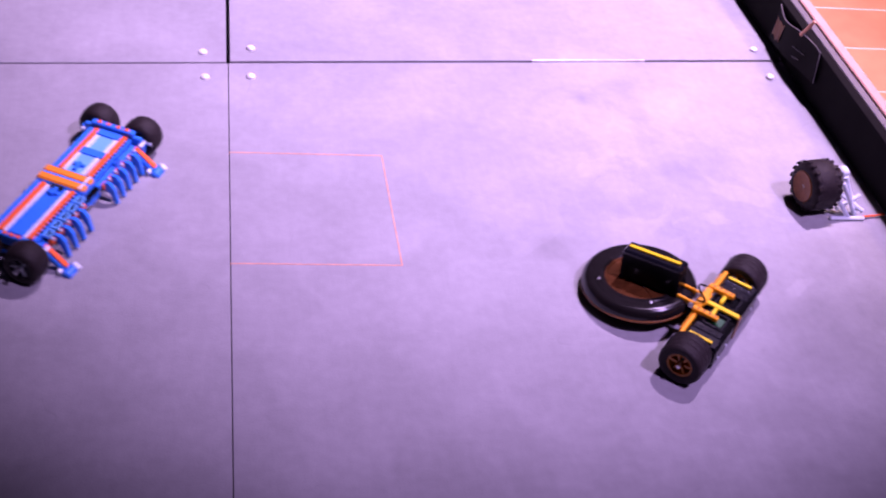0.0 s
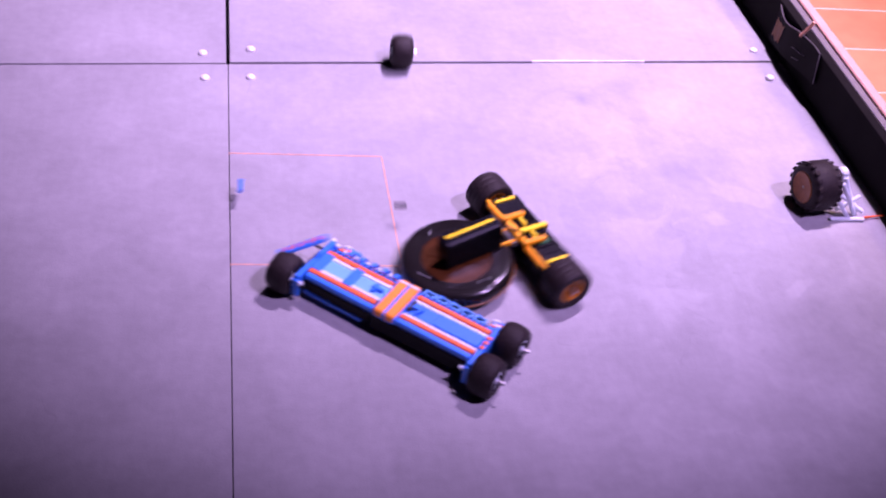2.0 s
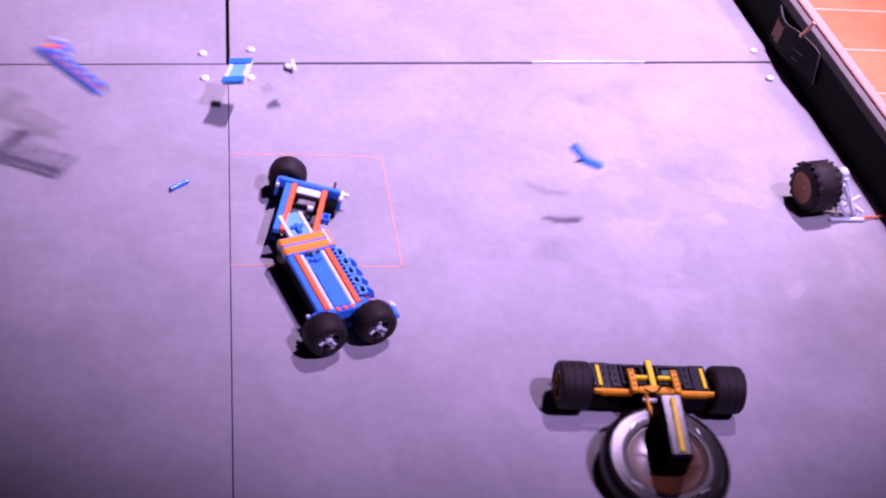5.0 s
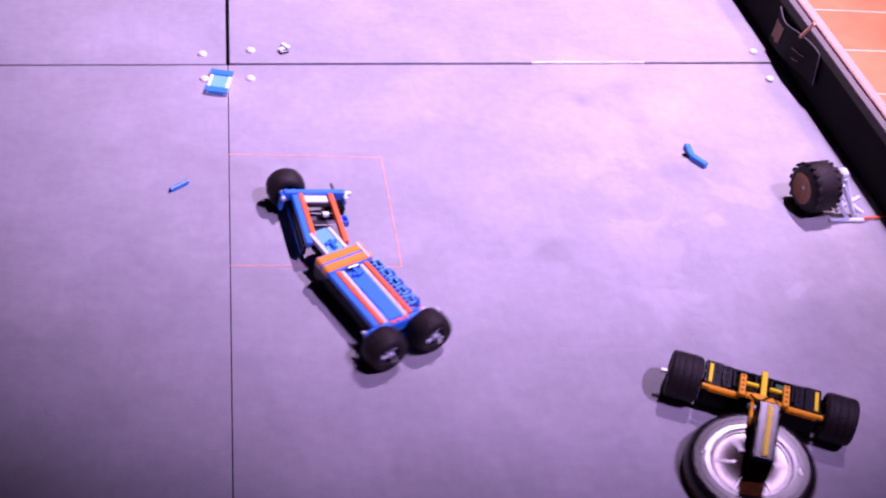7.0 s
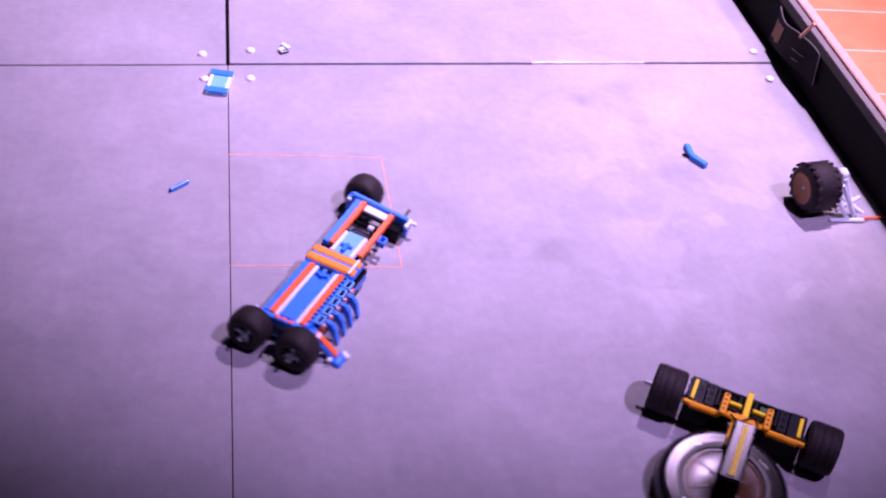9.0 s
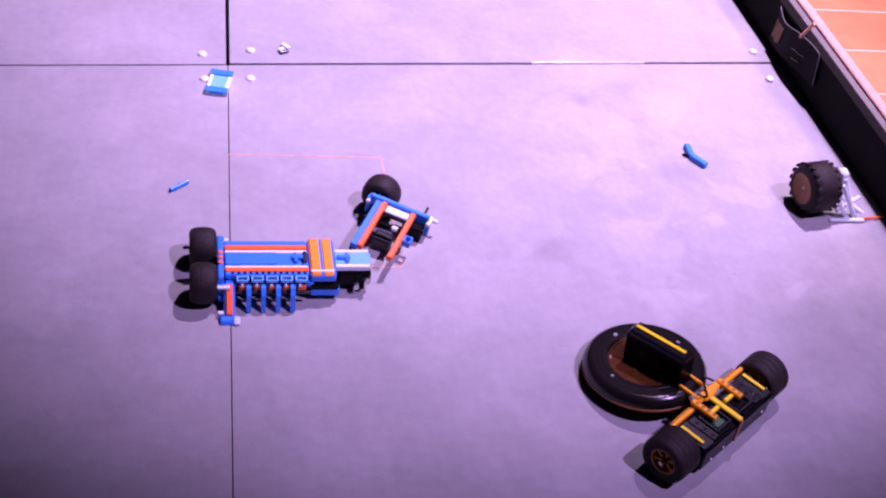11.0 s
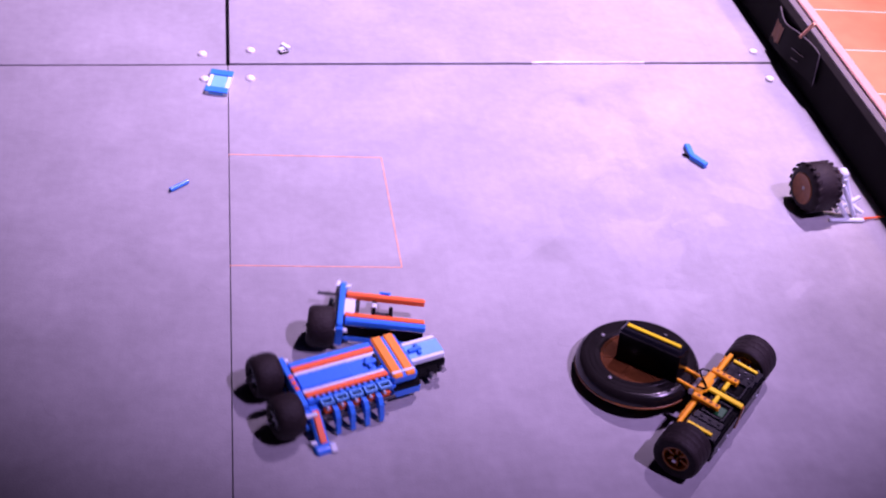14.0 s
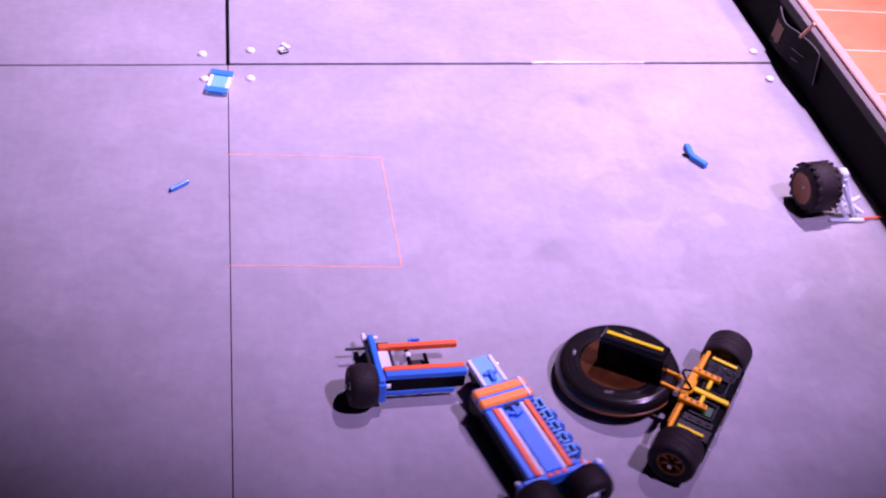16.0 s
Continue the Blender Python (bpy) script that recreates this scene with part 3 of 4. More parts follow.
# ---------------------------------------------------------------- the yellow machine
yellow = tagged(new("battle_robot"), "black and amber toy-brick combat robot with a flat spinning ring", "robot", "toy combat robots")
D = 0.046
part("chassis", box(B(), -0.004, 0.046, -0.077, 0.077, 0.008, D - 0.004, 0.002), BLACK, yellow, "black box chassis")
for s in (-1, 1):
    part("end_plate", box(B(), -0.001, 0.044, s * 0.0655 - 0.011, s * 0.0655 + 0.011, D - 0.0038, D, 0.001), LID, yellow, "glossy dark deck plate")
    part("yellow_strip", box(B(), 0.007, 0.0415, s * 0.0697 - 0.0025, s * 0.0697 + 0.0025, D + 0.0004, D + 0.0032, 0.0006), LEMON, yellow)
    part("motor_bay", box(B(), 0.0, 0.042, s * 0.033 - 0.019, s * 0.033 + 0.019, D - 0.0038, D - 0.0012, 0.001), BLACK, yellow)
    part("circuit_board", box(B(), 0.01, 0.03, s * 0.0245 - 0.0085, s * 0.0245 + 0.0085, D - 0.001, D + 0.0002, 0.0003), GREEN if s > 0 else BLACK, yellow, "small circuit board")
    for a, b in ((0.005, 0.0085), (0.0335, 0.037)):
        part("bay_frame", box(B(), a, b, s * 0.0245 - 0.0125, s * 0.0245 + 0.0125, D - 0.0012, D + 0.0024, 0.0006), LID, yellow, "glossy dark frame of the bay")
    for b in (0.0105, 0.0385):
        part("bay_frame", box(B(), 0.0045, 0.0375, s * b - 0.0017, s * b + 0.0017, D - 0.0012, D + 0.0022, 0.0006), LID, yellow, "glossy dark frame of the bay")
    part("side_deck", box(B(), 0.001, 0.042, s * 0.0475 - 0.0065, s * 0.0475 + 0.0065, D - 0.0036, D + 0.0005, 0.001), LID, yellow, "glossy dark deck plate")
    for k in range(3):
        part("deck_stud", lathe(B(), [(0.0022, 0), (0.0022, 0.0012), (0.0014, 0.0018)], 10, pose(0.008 + 0.012 * k, s * 0.0475, D + 0.0005)), LID, yellow, "glossy dark stud")
    part("front_rail", beam(B(), 0.0465, 0.052, min(s * 0.028, s * 0.0795), max(s * 0.028, s * 0.0795), D - 0.004, D + 0.003, False), YELLOW, yellow, "amber front rail")
    part("axle_rod", rod(B(), (0.028, s * 0.07, 0.031), (0.028, s * 0.082, 0.031), 0.004, 10), GREY, yellow)
    fork = beam(B(), 0.018, 0.056, s * 0.0285 - 0.0042, s * 0.0285 + 0.0042, D + 0.0035, D + 0.0105, False)
    part("fork", fork, YELLOW, yellow, "amber side bar of the arm joint")
    for k in range(4):
        part("pin_hole", lathe(B(), [(0.0022, 0), (0.0022, 0.0003), (0.0012, 0.0004)], 10, pose(0.0225 + 0.0085 * k, s * 0.0285, D + 0.0105)), BROWN, yellow, "dark pin hole")
    part("link_beam", beam(B(), 0.026, 0.0315, min(s * 0.007, s * 0.024), max(s * 0.007, s * 0.024), D + 0.0015, D + 0.0075, False), LEMON, yellow, "short yellow link")
    part("arm_beam", beam(B(), 0.052, 0.098, s * 0.0125 - 0.0022, s * 0.0125 + 0.0022, D - 0.006, D + 0.003, False), YELLOW, yellow, "amber arm to the ring")
for x, y in ((0.008, -0.0765), (0.022, -0.0765), (0.036, -0.0765), (0.008, -0.061), (0.02, -0.061), (0.032, -0.061), (0.014, -0.054), (0.026, -0.054)):
    part("stud", lathe(B(), [(0.0024, 0), (0.0024, 0.0012), (0.0015, 0.0018)], 10, pose(x, y, D)), LID, yellow, "glossy stud on the deck", smooth=True)
bmc = B()
path = [Vector((0.056 + 0.01 * math.sin(k * 0.9), -0.018 + k * 0.0055, D + 0.013 + 0.003 * math.sin(k))) for k in range(8)]
for a, b in zip(path, path[1:]):
    rod(bmc, a, b, 0.0014, 6)
part("cable", bmc, BLACK, yellow, "thin black cable over the arm joint")
part("centre_strip", box(B(), -0.003, 0.046, -0.004, 0.004, D + 0.0005, D + 0.005, 0.001), LEMON, yellow)
part("rear_strip", box(B(), -0.0055, -0.0025, -0.003, 0.003, 0.01, D + 0.003, 0.0006), HUB, yellow, "amber strap down the back")
part("cross_piece", box(box(B(), 0.0465, 0.0575, -0.0235, 0.0235, D + 0.0042, D + 0.0095, 0.002), 0.044, 0.05, -0.014, 0.014, D + 0.004, D + 0.0085, 0.002), YELLOW, yellow, "amber cross piece")
part("pin_cluster", rod(rod(B(), (0.062, -0.018, D - 0.002), (0.062, 0.018, D - 0.002), 0.004), (0.074, -0.014, D - 0.006), (0.074, 0.014, D - 0.006), 0.004), STEEL, yellow, "grey pins of the arm joint")
part("gearbox", box(B(), 0.044, 0.105, -0.016, 0.016, 0.014, D - 0.008, 0.003), BLACK, yellow)
for y, z in ((-0.06, 0.022), (0.03, 0.02), (0.055, 0.016)):
    part("rear_stud", lathe(B(), [(0.0018, 0), (0.0018, 0.001), (0.0012, 0.0015)], 10, pose(-0.0042, y, z, ry=-90)), WHITE, yellow, "pale stud on the back")
for s in (-1, 1):
    bmr = B()
    for i in range(9):
        box(bmr, 0.0525, 0.0545, s * (0.032 + i * 0.0046) - 0.0012, s * (0.032 + i * 0.0046) + 0.0012, D - 0.004, D + 0.002, 0.0003)
    box(bmr, 0.0518, 0.053, min(s * 0.031, s * 0.07), max(s * 0.031, s * 0.07), D - 0.004, D + 0.0005, 0.0003)
    part("gear_rack", bmr, YELLOW, yellow, "fine amber rack teeth on the front edge")
# the motor box over the ring
RX = 0.1435
part("motor_box", box(B(), 0.0905, 0.178, -0.0125, 0.0145, 0.036, 0.082, 0.0035), BLACK, yellow, "tall black motor box over the ring")
part("box_lid", box(B(), 0.0895, 0.179, -0.0132, 0.0152, 0.074, 0.0835, 0.0032), LID, yellow, "glossy dark lid")
part("lid_strip", box(B(), 0.0965, 0.1735, -0.0012, 0.0048, 0.0838, 0.0862, 0.0008), LEMON, yellow, "bright yellow strip along the lid")
for x in (0.0902, 0.174):
    part("box_frame", box(B(), x, x + 0.0043, -0.0138, 0.0158, 0.037, 0.078, 0.001), BLACK, yellow)
# the ring
ring = new("spinner")
ring.parent = yellow
ring_top = [(0.078, 0.0275), (0.0735, 0.0305), (0.0715, 0.0305), (0.071, 0.0299), (0.0703, 0.0305), (0.0655, 0.0306), (0.065, 0.0299), (0.0643, 0.0306), (0.0585, 0.0307), (0.058, 0.03), (0.0573, 0.0306), (0.0515, 0.0304), (0.049, 0.028)]
tyre = lathe(B(), [(0.05, 0.006), (0.068, 0.003), (0.077, 0.006), (0.082, 0.013), (0.082, 0.02)] + ring_top + [(0.049, 0.012)], 72, closed=True)
part("outer_ring", tyre, GLOSS, ring, "glossy black outer ring", smooth=True)
part("ring_groove", lathe(B(), [(0.0812, 0.0118), (0.0828, 0.0126), (0.0828, 0.0148), (0.0812, 0.0156)], 72, closed=True), HUB, ring, "amber groove round the ring", smooth=True)
hub = lathe(B(), [(0.0495, 0.01), (0.0495, 0.0285), (0.047, 0.0285), (0.0455, 0.0268), (0.02, 0.0262), (0.014, 0.0275), (0.006, 0.0278), (0.006, 0.008), (0.045, 0.008)], 48, closed=True)
part("hub", hub, DISH, ring, "smoky brown glossy ring hub", smooth=True)
spoke = part("spoke", box(B(), 0.018, 0.047, -0.003, 0.003, 0.0225, 0.0276, 0.001), DISH, ring, "smoky brown spoke")
for i in range(1, 6):
    again(spoke, ring, pose(0, 0, 0, rz=60 * i))
for i in range(4):
    part("ring_stud", lathe(B(), [(0.0026, 0), (0.0026, 0.0018), (0.0016, 0.0026)], 10, pose(0, 0, 0, rz=90 * i + 20) @ pose(0.0595, 0, 0.0298)), STEEL, ring, "bright stud")
for ob in yellow.children:
    if ob.name.split(".")[0] in ("motor_box", "box_lid", "lid_strip", "box_frame"):
        ob.matrix_basis = pose(0.134, 0, 0.084, rx=3.2, ry=8) @ pose(-0.134, 0, -0.084)
yellow_wheels = [wheel(yellow, "wheel", pose(0.028, s * 0.102, 0.0315, rx=90), 0.0315, 0.042, RIM_AMBER_SHADED, "amber spoked rim", 0, "wide black rubber tyre", True) for s in (-1, 1)]

# ---------------------------------------------------------------- the lone tyre by the wall
stand = tagged(new("wheel_assembly"), "big black tyre with pale grey linkage by the wall", "wheel")
stand.matrix_basis = pose(0.9164, -0.3498, 0, rz=0)
wheel(stand, "big_wheel", pose(-0.004, 0, 0.0405, rz=10) @ pose(0, 0, 0, ry=-90), 0.0405, 0.052, BROWN, "dull brown rim", 18, "big black balloon tyre with lugs")
part("axle_block", box(B(), 0.027, 0.041, -0.008, 0.01, 0.048, 0.074, 0.003), WHITE, stand, "pale grey block")
for a, b in (((0.028, -0.02, 0.06), (0.062, -0.03, 0.006)), ((0.042, 0.0, 0.05), (0.07, -0.02, 0.006)), ((0.03, -0.025, 0.012), (0.07, -0.012, 0.03)), ((0.036, -0.005, 0.03), (0.074, -0.03, 0.012)), ((0.028, -0.026, 0.03), (0.05, -0.034, 0.004)), ((0.034, -0.012, 0.066), (0.052, -0.03, 0.02))):
    part("linkage_rod", rod(B(), a, b, 0.0036, 10), WHITE, stand, "pale grey link")
part("linkage_base", box(B(), 0.018, 0.078, -0.04, -0.033, 0, 0.006, 0.002), WHITE, stand, "pale grey foot beam")
part("red_pin", rod(B(), (0.076, -0.034, 0.004), (0.116, -0.028, 0.004), 0.0017, 8), ORANGE, stand, "thin red axle")

# a bent glossy sheet against the wall
flap = tagged(new("bent_sheet"), "bent glossy black plastic sheet hanging on the wall", "sheet")
flap.matrix_basis = WALL


def sheet_lean(y, z):
    """How far the sheet stands off the wall: more at its foot, and wavy along it."""
    return -0.0025 - 0.006 * max(0.0, (0.095 - z) / 0.095) - 0.0025 * (1 + math.sin(y * 34))


TOP = ((0.122, 0.086), (0.108, 0.08), (0.095, 0.076), (0.08, 0.0755), (0.062, 0.079), (0.04, 0.0855), (0.016, 0.09), (-0.008, 0.0925), (-0.03, 0.0935), (-0.048, 0.092))
sheet, columns = B(), []
for k, (y, z) in enumerate(TOP):
    foot, low_z = 0.116 - 0.182 * k / (len(TOP) - 1), 0.016 + 0.022 * k / (len(TOP) - 1)
    line = []
    for q in range(5):
        f = q / 4
        yy, zz = y + (foot - y) * f, z + (low_z - z) * f
        x = sheet_lean(yy, zz)
        line.append((sheet.verts.new((x, yy, zz)), sheet.verts.new((x + 0.002, yy, zz))))
    columns.append(line)
for a, b in zip(columns, columns[1:]):
    for q in range(4):
        for side in (0, 1):
            sheet.faces.new((a[q][side], b[q][side], b[q + 1][side], a[q + 1][side]))
    for q in (0, 4):
        sheet.faces.new((a[q][0], b[q][0], b[q][1], a[q][1]))
for line in (columns[0], columns[-1]):
    for a, b in zip(line, line[1:]):
        sheet.faces.new((a[0], a[1], b[1], b[0]))
part("sheet", sheet, SHEET, flap, smooth=True)
edge = B()
rim_line = list(TOP) + [(-0.058, 0.065), (-0.0655, 0.04)]
for (y0, z0), (y1, z1) in zip(rim_line, rim_line[1:]):
    rod(edge, (sheet_lean(y0, z0) - 0.0004, y0, z0), (sheet_lean(y1, z1) - 0.0004, y1, z1), 0.001, 6)
part("pale_edge", edge, RIM_GREY, flap, "pale edge of the sheet")
patch = B()
low, high = [], []
for k in range(6):
    y = 0.078 + 0.034 * k / 5
    low.append(patch.verts.new((sheet_lean(y, 0.03) - 0.0012, y, 0.03 + 0.004 * math.sin(k * 2.1))))
    high.append(patch.verts.new((sheet_lean(y, 0.068) - 0.0012, y, 0.068 - 0.006 * abs(math.sin(k * 1.3)))))
for k in range(5):
    patch.faces.new((low[k], low[k + 1], high[k + 1], high[k]))
bmesh.ops.solidify(patch, geom=patch.faces[:], thickness=0.0008)
part("brown_patch", patch, HUB, flap, "dull brown patch")
part("scuff", rod(rod(B(), (sheet_lean(0.03, 0.055) - 0.001, 0.03, 0.055), (sheet_lean(-0.01, 0.062) - 0.001, -0.01, 0.062), 0.001, 6), (sheet_lean(0.02, 0.04) - 0.001, 0.02, 0.04), (sheet_lean(0.0, 0.046) - 0.001, 0.0, 0.046), 0.0012, 6), RIM_GREY, flap, "pale scuff on the sheet")
part("orange_tab", rod(B(), (0.004, 0.012, 0.118), (-0.008, 0.02, 0.084), 0.0034, 8), RAW_WOOD, flap, "short orange tab")


# ---------------------------------------------------------------- what moves
def spin_rows(way, ox, oy, sx, sy, radius, base):
    """Rows of a rolling wheel, from the travel of its machine along its own drive line."""
    rows, turn = [], 0.0
    for k, (t, x, y, a) in enumerate(way):
        c, s = math.cos(radians(a)), math.sin(radians(a))
        p = Vector((x + c * ox - s * oy, y + s * ox + c * oy))
        if k:
            drive = Vector((c * sx - s * sy, s * sx + c * sy))
            turn += max(-80, min(80, math.degrees((p - last).dot(drive) / radius)))
        last = p
        rows.append((t, base @ pose(0, 0, 0, rz=turn)))
    return rows


def tied(way, t, m):
    """A pose on a moving machine at t seconds."""
    for a, b in zip(way, way[1:]):
        if a[0] <= t <= b[0]:
            f = (t - a[0]) / (b[0] - a[0])
            x, y, r = (a[k] + (b[k] - a[k]) * f for k in (1, 2, 3))
            return pose(x, y, 0, rz=r) @ m


def held(way, until, m):
    """Rows of a piece that still sits on its machine."""
    return [(r[0], tied(way, r[0], m)) for r in way if r[0] < until - 0.02] + [(until, tied(way, until, m))]


def motions():
    TILT = 6
    YELLOW_WAY = [
        (0.00, 0.6783, -0.6518, -220.8), (0.50, 0.6372, -0.6095, -204.7), (1.00, 0.6374, -0.6098, -204.6), (1.50, 0.5303, -0.5571, -206.9),
        (1.70, 0.4553, -0.4938, -202.1), (1.80, 0.4274, -0.4957, -197.8), (1.90, 0.4174, -0.4983, -179.4), (2.00, 0.4438, -0.4586, -157.6),
        (2.10, 0.4762, -0.4263, -135.0), (2.20, 0.4821, -0.3962, -80.2), (2.30, 0.4684, -0.4317, -40.1), (2.40, 0.4670, -0.4340, -27.2),
        (2.50, 0.4954, -0.4404, -26.7), (2.60, 0.5063, -0.4556, -34.3), (2.70, 0.5439, -0.4745, -32.9), (2.80, 0.5642, -0.4837, -55.0),
        (2.90, 0.5720, -0.5012, -72.4), (3.00, 0.5859, -0.5181, -90.1), (3.10, 0.5897, -0.5529, -101.9), (3.20, 0.5776, -0.5817, -116.2),
        (3.30, 0.5719, -0.6104, -128.5), (3.40, 0.5644, -0.6388, -138.8), (3.50, 0.5484, -0.6554, -148.4), (4.00, 0.4904, -0.6855, -168.4),
        (4.10, 0.4862, -0.6959, -169.4), (4.20, 0.4660, -0.6916, -156.5), (4.90, 0.5177, -0.7270, -100.1), (5.60, 0.5704, -0.7633, -43.7),
        (6.30, 0.6234, -0.7996, 12.7), (6.40, 0.6516, -0.7922, 18.2), (6.50, 0.6327, -0.7646, -15.4), (6.60, 0.6398, -0.7572, -33.3),
        (6.70, 0.6454, -0.7510, -59.3), (6.80, 0.6699, -0.7523, -83.4), (6.90, 0.6726, -0.7574, -99.9), (7.00, 0.6850, -0.7542, -112.8),
        (7.10, 0.6801, -0.7675, -121.5), (7.20, 0.6783, -0.7719, -127.2), (7.30, 0.6916, -0.7729, -138.5), (7.40, 0.6782, -0.7808, -150.2),
        (7.50, 0.6992, -0.7931, -185.6), (7.60, 0.6667, -0.8092, -220.7), (7.70, 0.6699, -0.8137, -234.3), (7.80, 0.6642, -0.8170, -247.0),
        (7.90, 0.6612, -0.8157, -249.3), (8.00, 0.6677, -0.8042, -252.4), (8.10, 0.6821, -0.7974, -237.4), (8.20, 0.6849, -0.7930, -218.1),
        (8.30, 0.7077, -0.7777, -199.7), (8.40, 0.6658, -0.7547, -157.2), (8.50, 0.6804, -0.7462, -143.1), (8.60, 0.6473, -0.7545, -121.5),
        (8.70, 0.6475, -0.7668, -108.7), (8.80, 0.6424, -0.8079, -107.2), (8.90, 0.6309, -0.8228, -108.8), (9.00, 0.6531, -0.7909, -120.0),
        (9.10, 0.6509, -0.7995, -130.3), (9.20, 0.6336, -0.7971, -141.0), (10.20, 0.6285, -0.8140, -187.7), (11.30, 0.6238, -0.8326, -239.0),
        (11.50, 0.6420, -0.8335, -234.7), (12.00, 0.6282, -0.8140, -233.9), (12.50, 0.6282, -0.8140, -233.9), (13.00, 0.6282, -0.8140, -233.9),
        (13.20, 0.6282, -0.8140, -233.9), (13.50, 0.6325, -0.8084, -223.0), (14.00, 0.6325, -0.8084, -223.0), (14.20, 0.6301, -0.8100, -221.9), (14.50, 0.6431, -0.7937, -204.9),
        (14.60, 0.6398, -0.7837, -186.8), (14.70, 0.6428, -0.7684, -169.7), (14.80, 0.6319, -0.7643, -159.4), (14.90, 0.6207, -0.7650, -143.1),
        (15.00, 0.6267, -0.7543, -136.8), (15.10, 0.6178, -0.7603, -132.0), (15.20, 0.6195, -0.7591, -132.3), (15.30, 0.6167, -0.7590, -131.2),
        (15.40, 0.6113, -0.7790, -148.9), (15.50, 0.6220, -0.7979, -167.6), (16.00, 0.6143, -0.8043, -215.8),
    ]
    BLUE_WAY = [
        (0.00, -0.2238, -0.3493, -116.5), (0.50, -0.0690, -0.4379, -111.8), (1.00, 0.0996, -0.5326, -115.3), (1.50, 0.2332, -0.6159, -98.5),
        (1.60, 0.2372, -0.6121, -88.0), (1.70, 0.2340, -0.6101, -77.4), (1.80, 0.2296, -0.6023, -64.6), (1.90, 0.2175, -0.6010, -47.1),
        (2.00, 0.1982, -0.5967, -38.0), (2.10, 0.1512, -0.6070, -38.9), (2.30, 0.1268, -0.6183, -37.2), (2.50, 0.1618, -0.5610, -37.0),
        (2.70, 0.1958, -0.5016, -35.7), (2.90, 0.2347, -0.4382, -38.5), (3.00, 0.2536, -0.4166, -45.0), (3.10, 0.2524, -0.4175, -47.6),
        (3.30, 0.2314, -0.4286, -57.0), (3.50, 0.2047, -0.4373, -65.0), (4.00, 0.1360, -0.4415, -99.5), (4.20, 0.0651, -0.4496, -108.6),
        (4.60, 0.0785, -0.4639, -90.9), (5.40, 0.1050, -0.4948, -54.9), (6.30, 0.1374, -0.5319, -15.1), (6.50, 0.1424, -0.5129, -13.8),
        (6.70, 0.1498, -0.5135, -32.8), (6.80, 0.1422, -0.5231, -41.5), (6.90, 0.1430, -0.5346, -49.3), (7.00, 0.1401, -0.5081, -62.7),
        (7.10, 0.1297, -0.5321, -71.3), (7.20, 0.1293, -0.5239, -83.2), (7.30, 0.1319, -0.5241, -98.3), (7.40, 0.1247, -0.5262, -106.9),
        (7.50, 0.1224, -0.5080, -117.5), (7.60, 0.1194, -0.5059, -128.7), (7.70, 0.1218, -0.5031, -141.8), (7.80, 0.1212, -0.5166, -154.3),
        (8.00, 0.1305, -0.5207, -169.8), (8.30, 0.1199, -0.5238, -155.6), (8.40, 0.1187, -0.5145, -146.4), (8.50, 0.1239, -0.5095, -133.7),
        (8.60, 0.1254, -0.5210, -125.7), (8.70, 0.1219, -0.5271, -114.0), (8.80, 0.1244, -0.5292, -106.8), (8.90, 0.1230, -0.5249, -109.5),
        (9.00, 0.1442, -0.5146, -123.0), (9.10, 0.1341, -0.5256, -131.5), (9.20, 0.1278, -0.5055, -139.2), (10.20, 0.1321, -0.5179, -165.5),
        (11.30, 0.1376, -0.5321, -195.0), (11.40, 0.1390, -0.5349, -203.0), (11.50, 0.1328, -0.5333, -214.2), (11.70, 0.1346, -0.5356, -221.4),
        (11.80, 0.1403, -0.5400, -218.3), (12.00, 0.1429, -0.5364, -201.0), (12.20, 0.1431, -0.5477, -178.1), (12.30, 0.1395, -0.5517, -165.8),
        (12.50, 0.1593, -0.5792, -154.4), (12.70, 0.1874, -0.6499, -162.6), (12.80, 0.1826, -0.6686, -166.1), (13.00, 0.1968, -0.6801, -175.9),
        (13.30, 0.1952, -0.6774, -178.0), (13.50, 0.1970, -0.6754, -197.3), (13.70, 0.1962, -0.6726, -185.4), (13.80, 0.1978, -0.6843, -177.0),
        (14.00, 0.2120, -0.7033, -160.8), (14.20, 0.2088, -0.7335, -142.5), (14.30, 0.2162, -0.7437, -136.1), (14.50, 0.2544, -0.7583, -131.0),
        (14.70, 0.2528, -0.7626, -119.1), (14.90, 0.2605, -0.7711, -137.6), (15.00, 0.2664, -0.7624, -141.5), (15.50, 0.2804, -0.7554, -114.4),
        (16.00, 0.3221, -0.7576, -71.4),
    ]
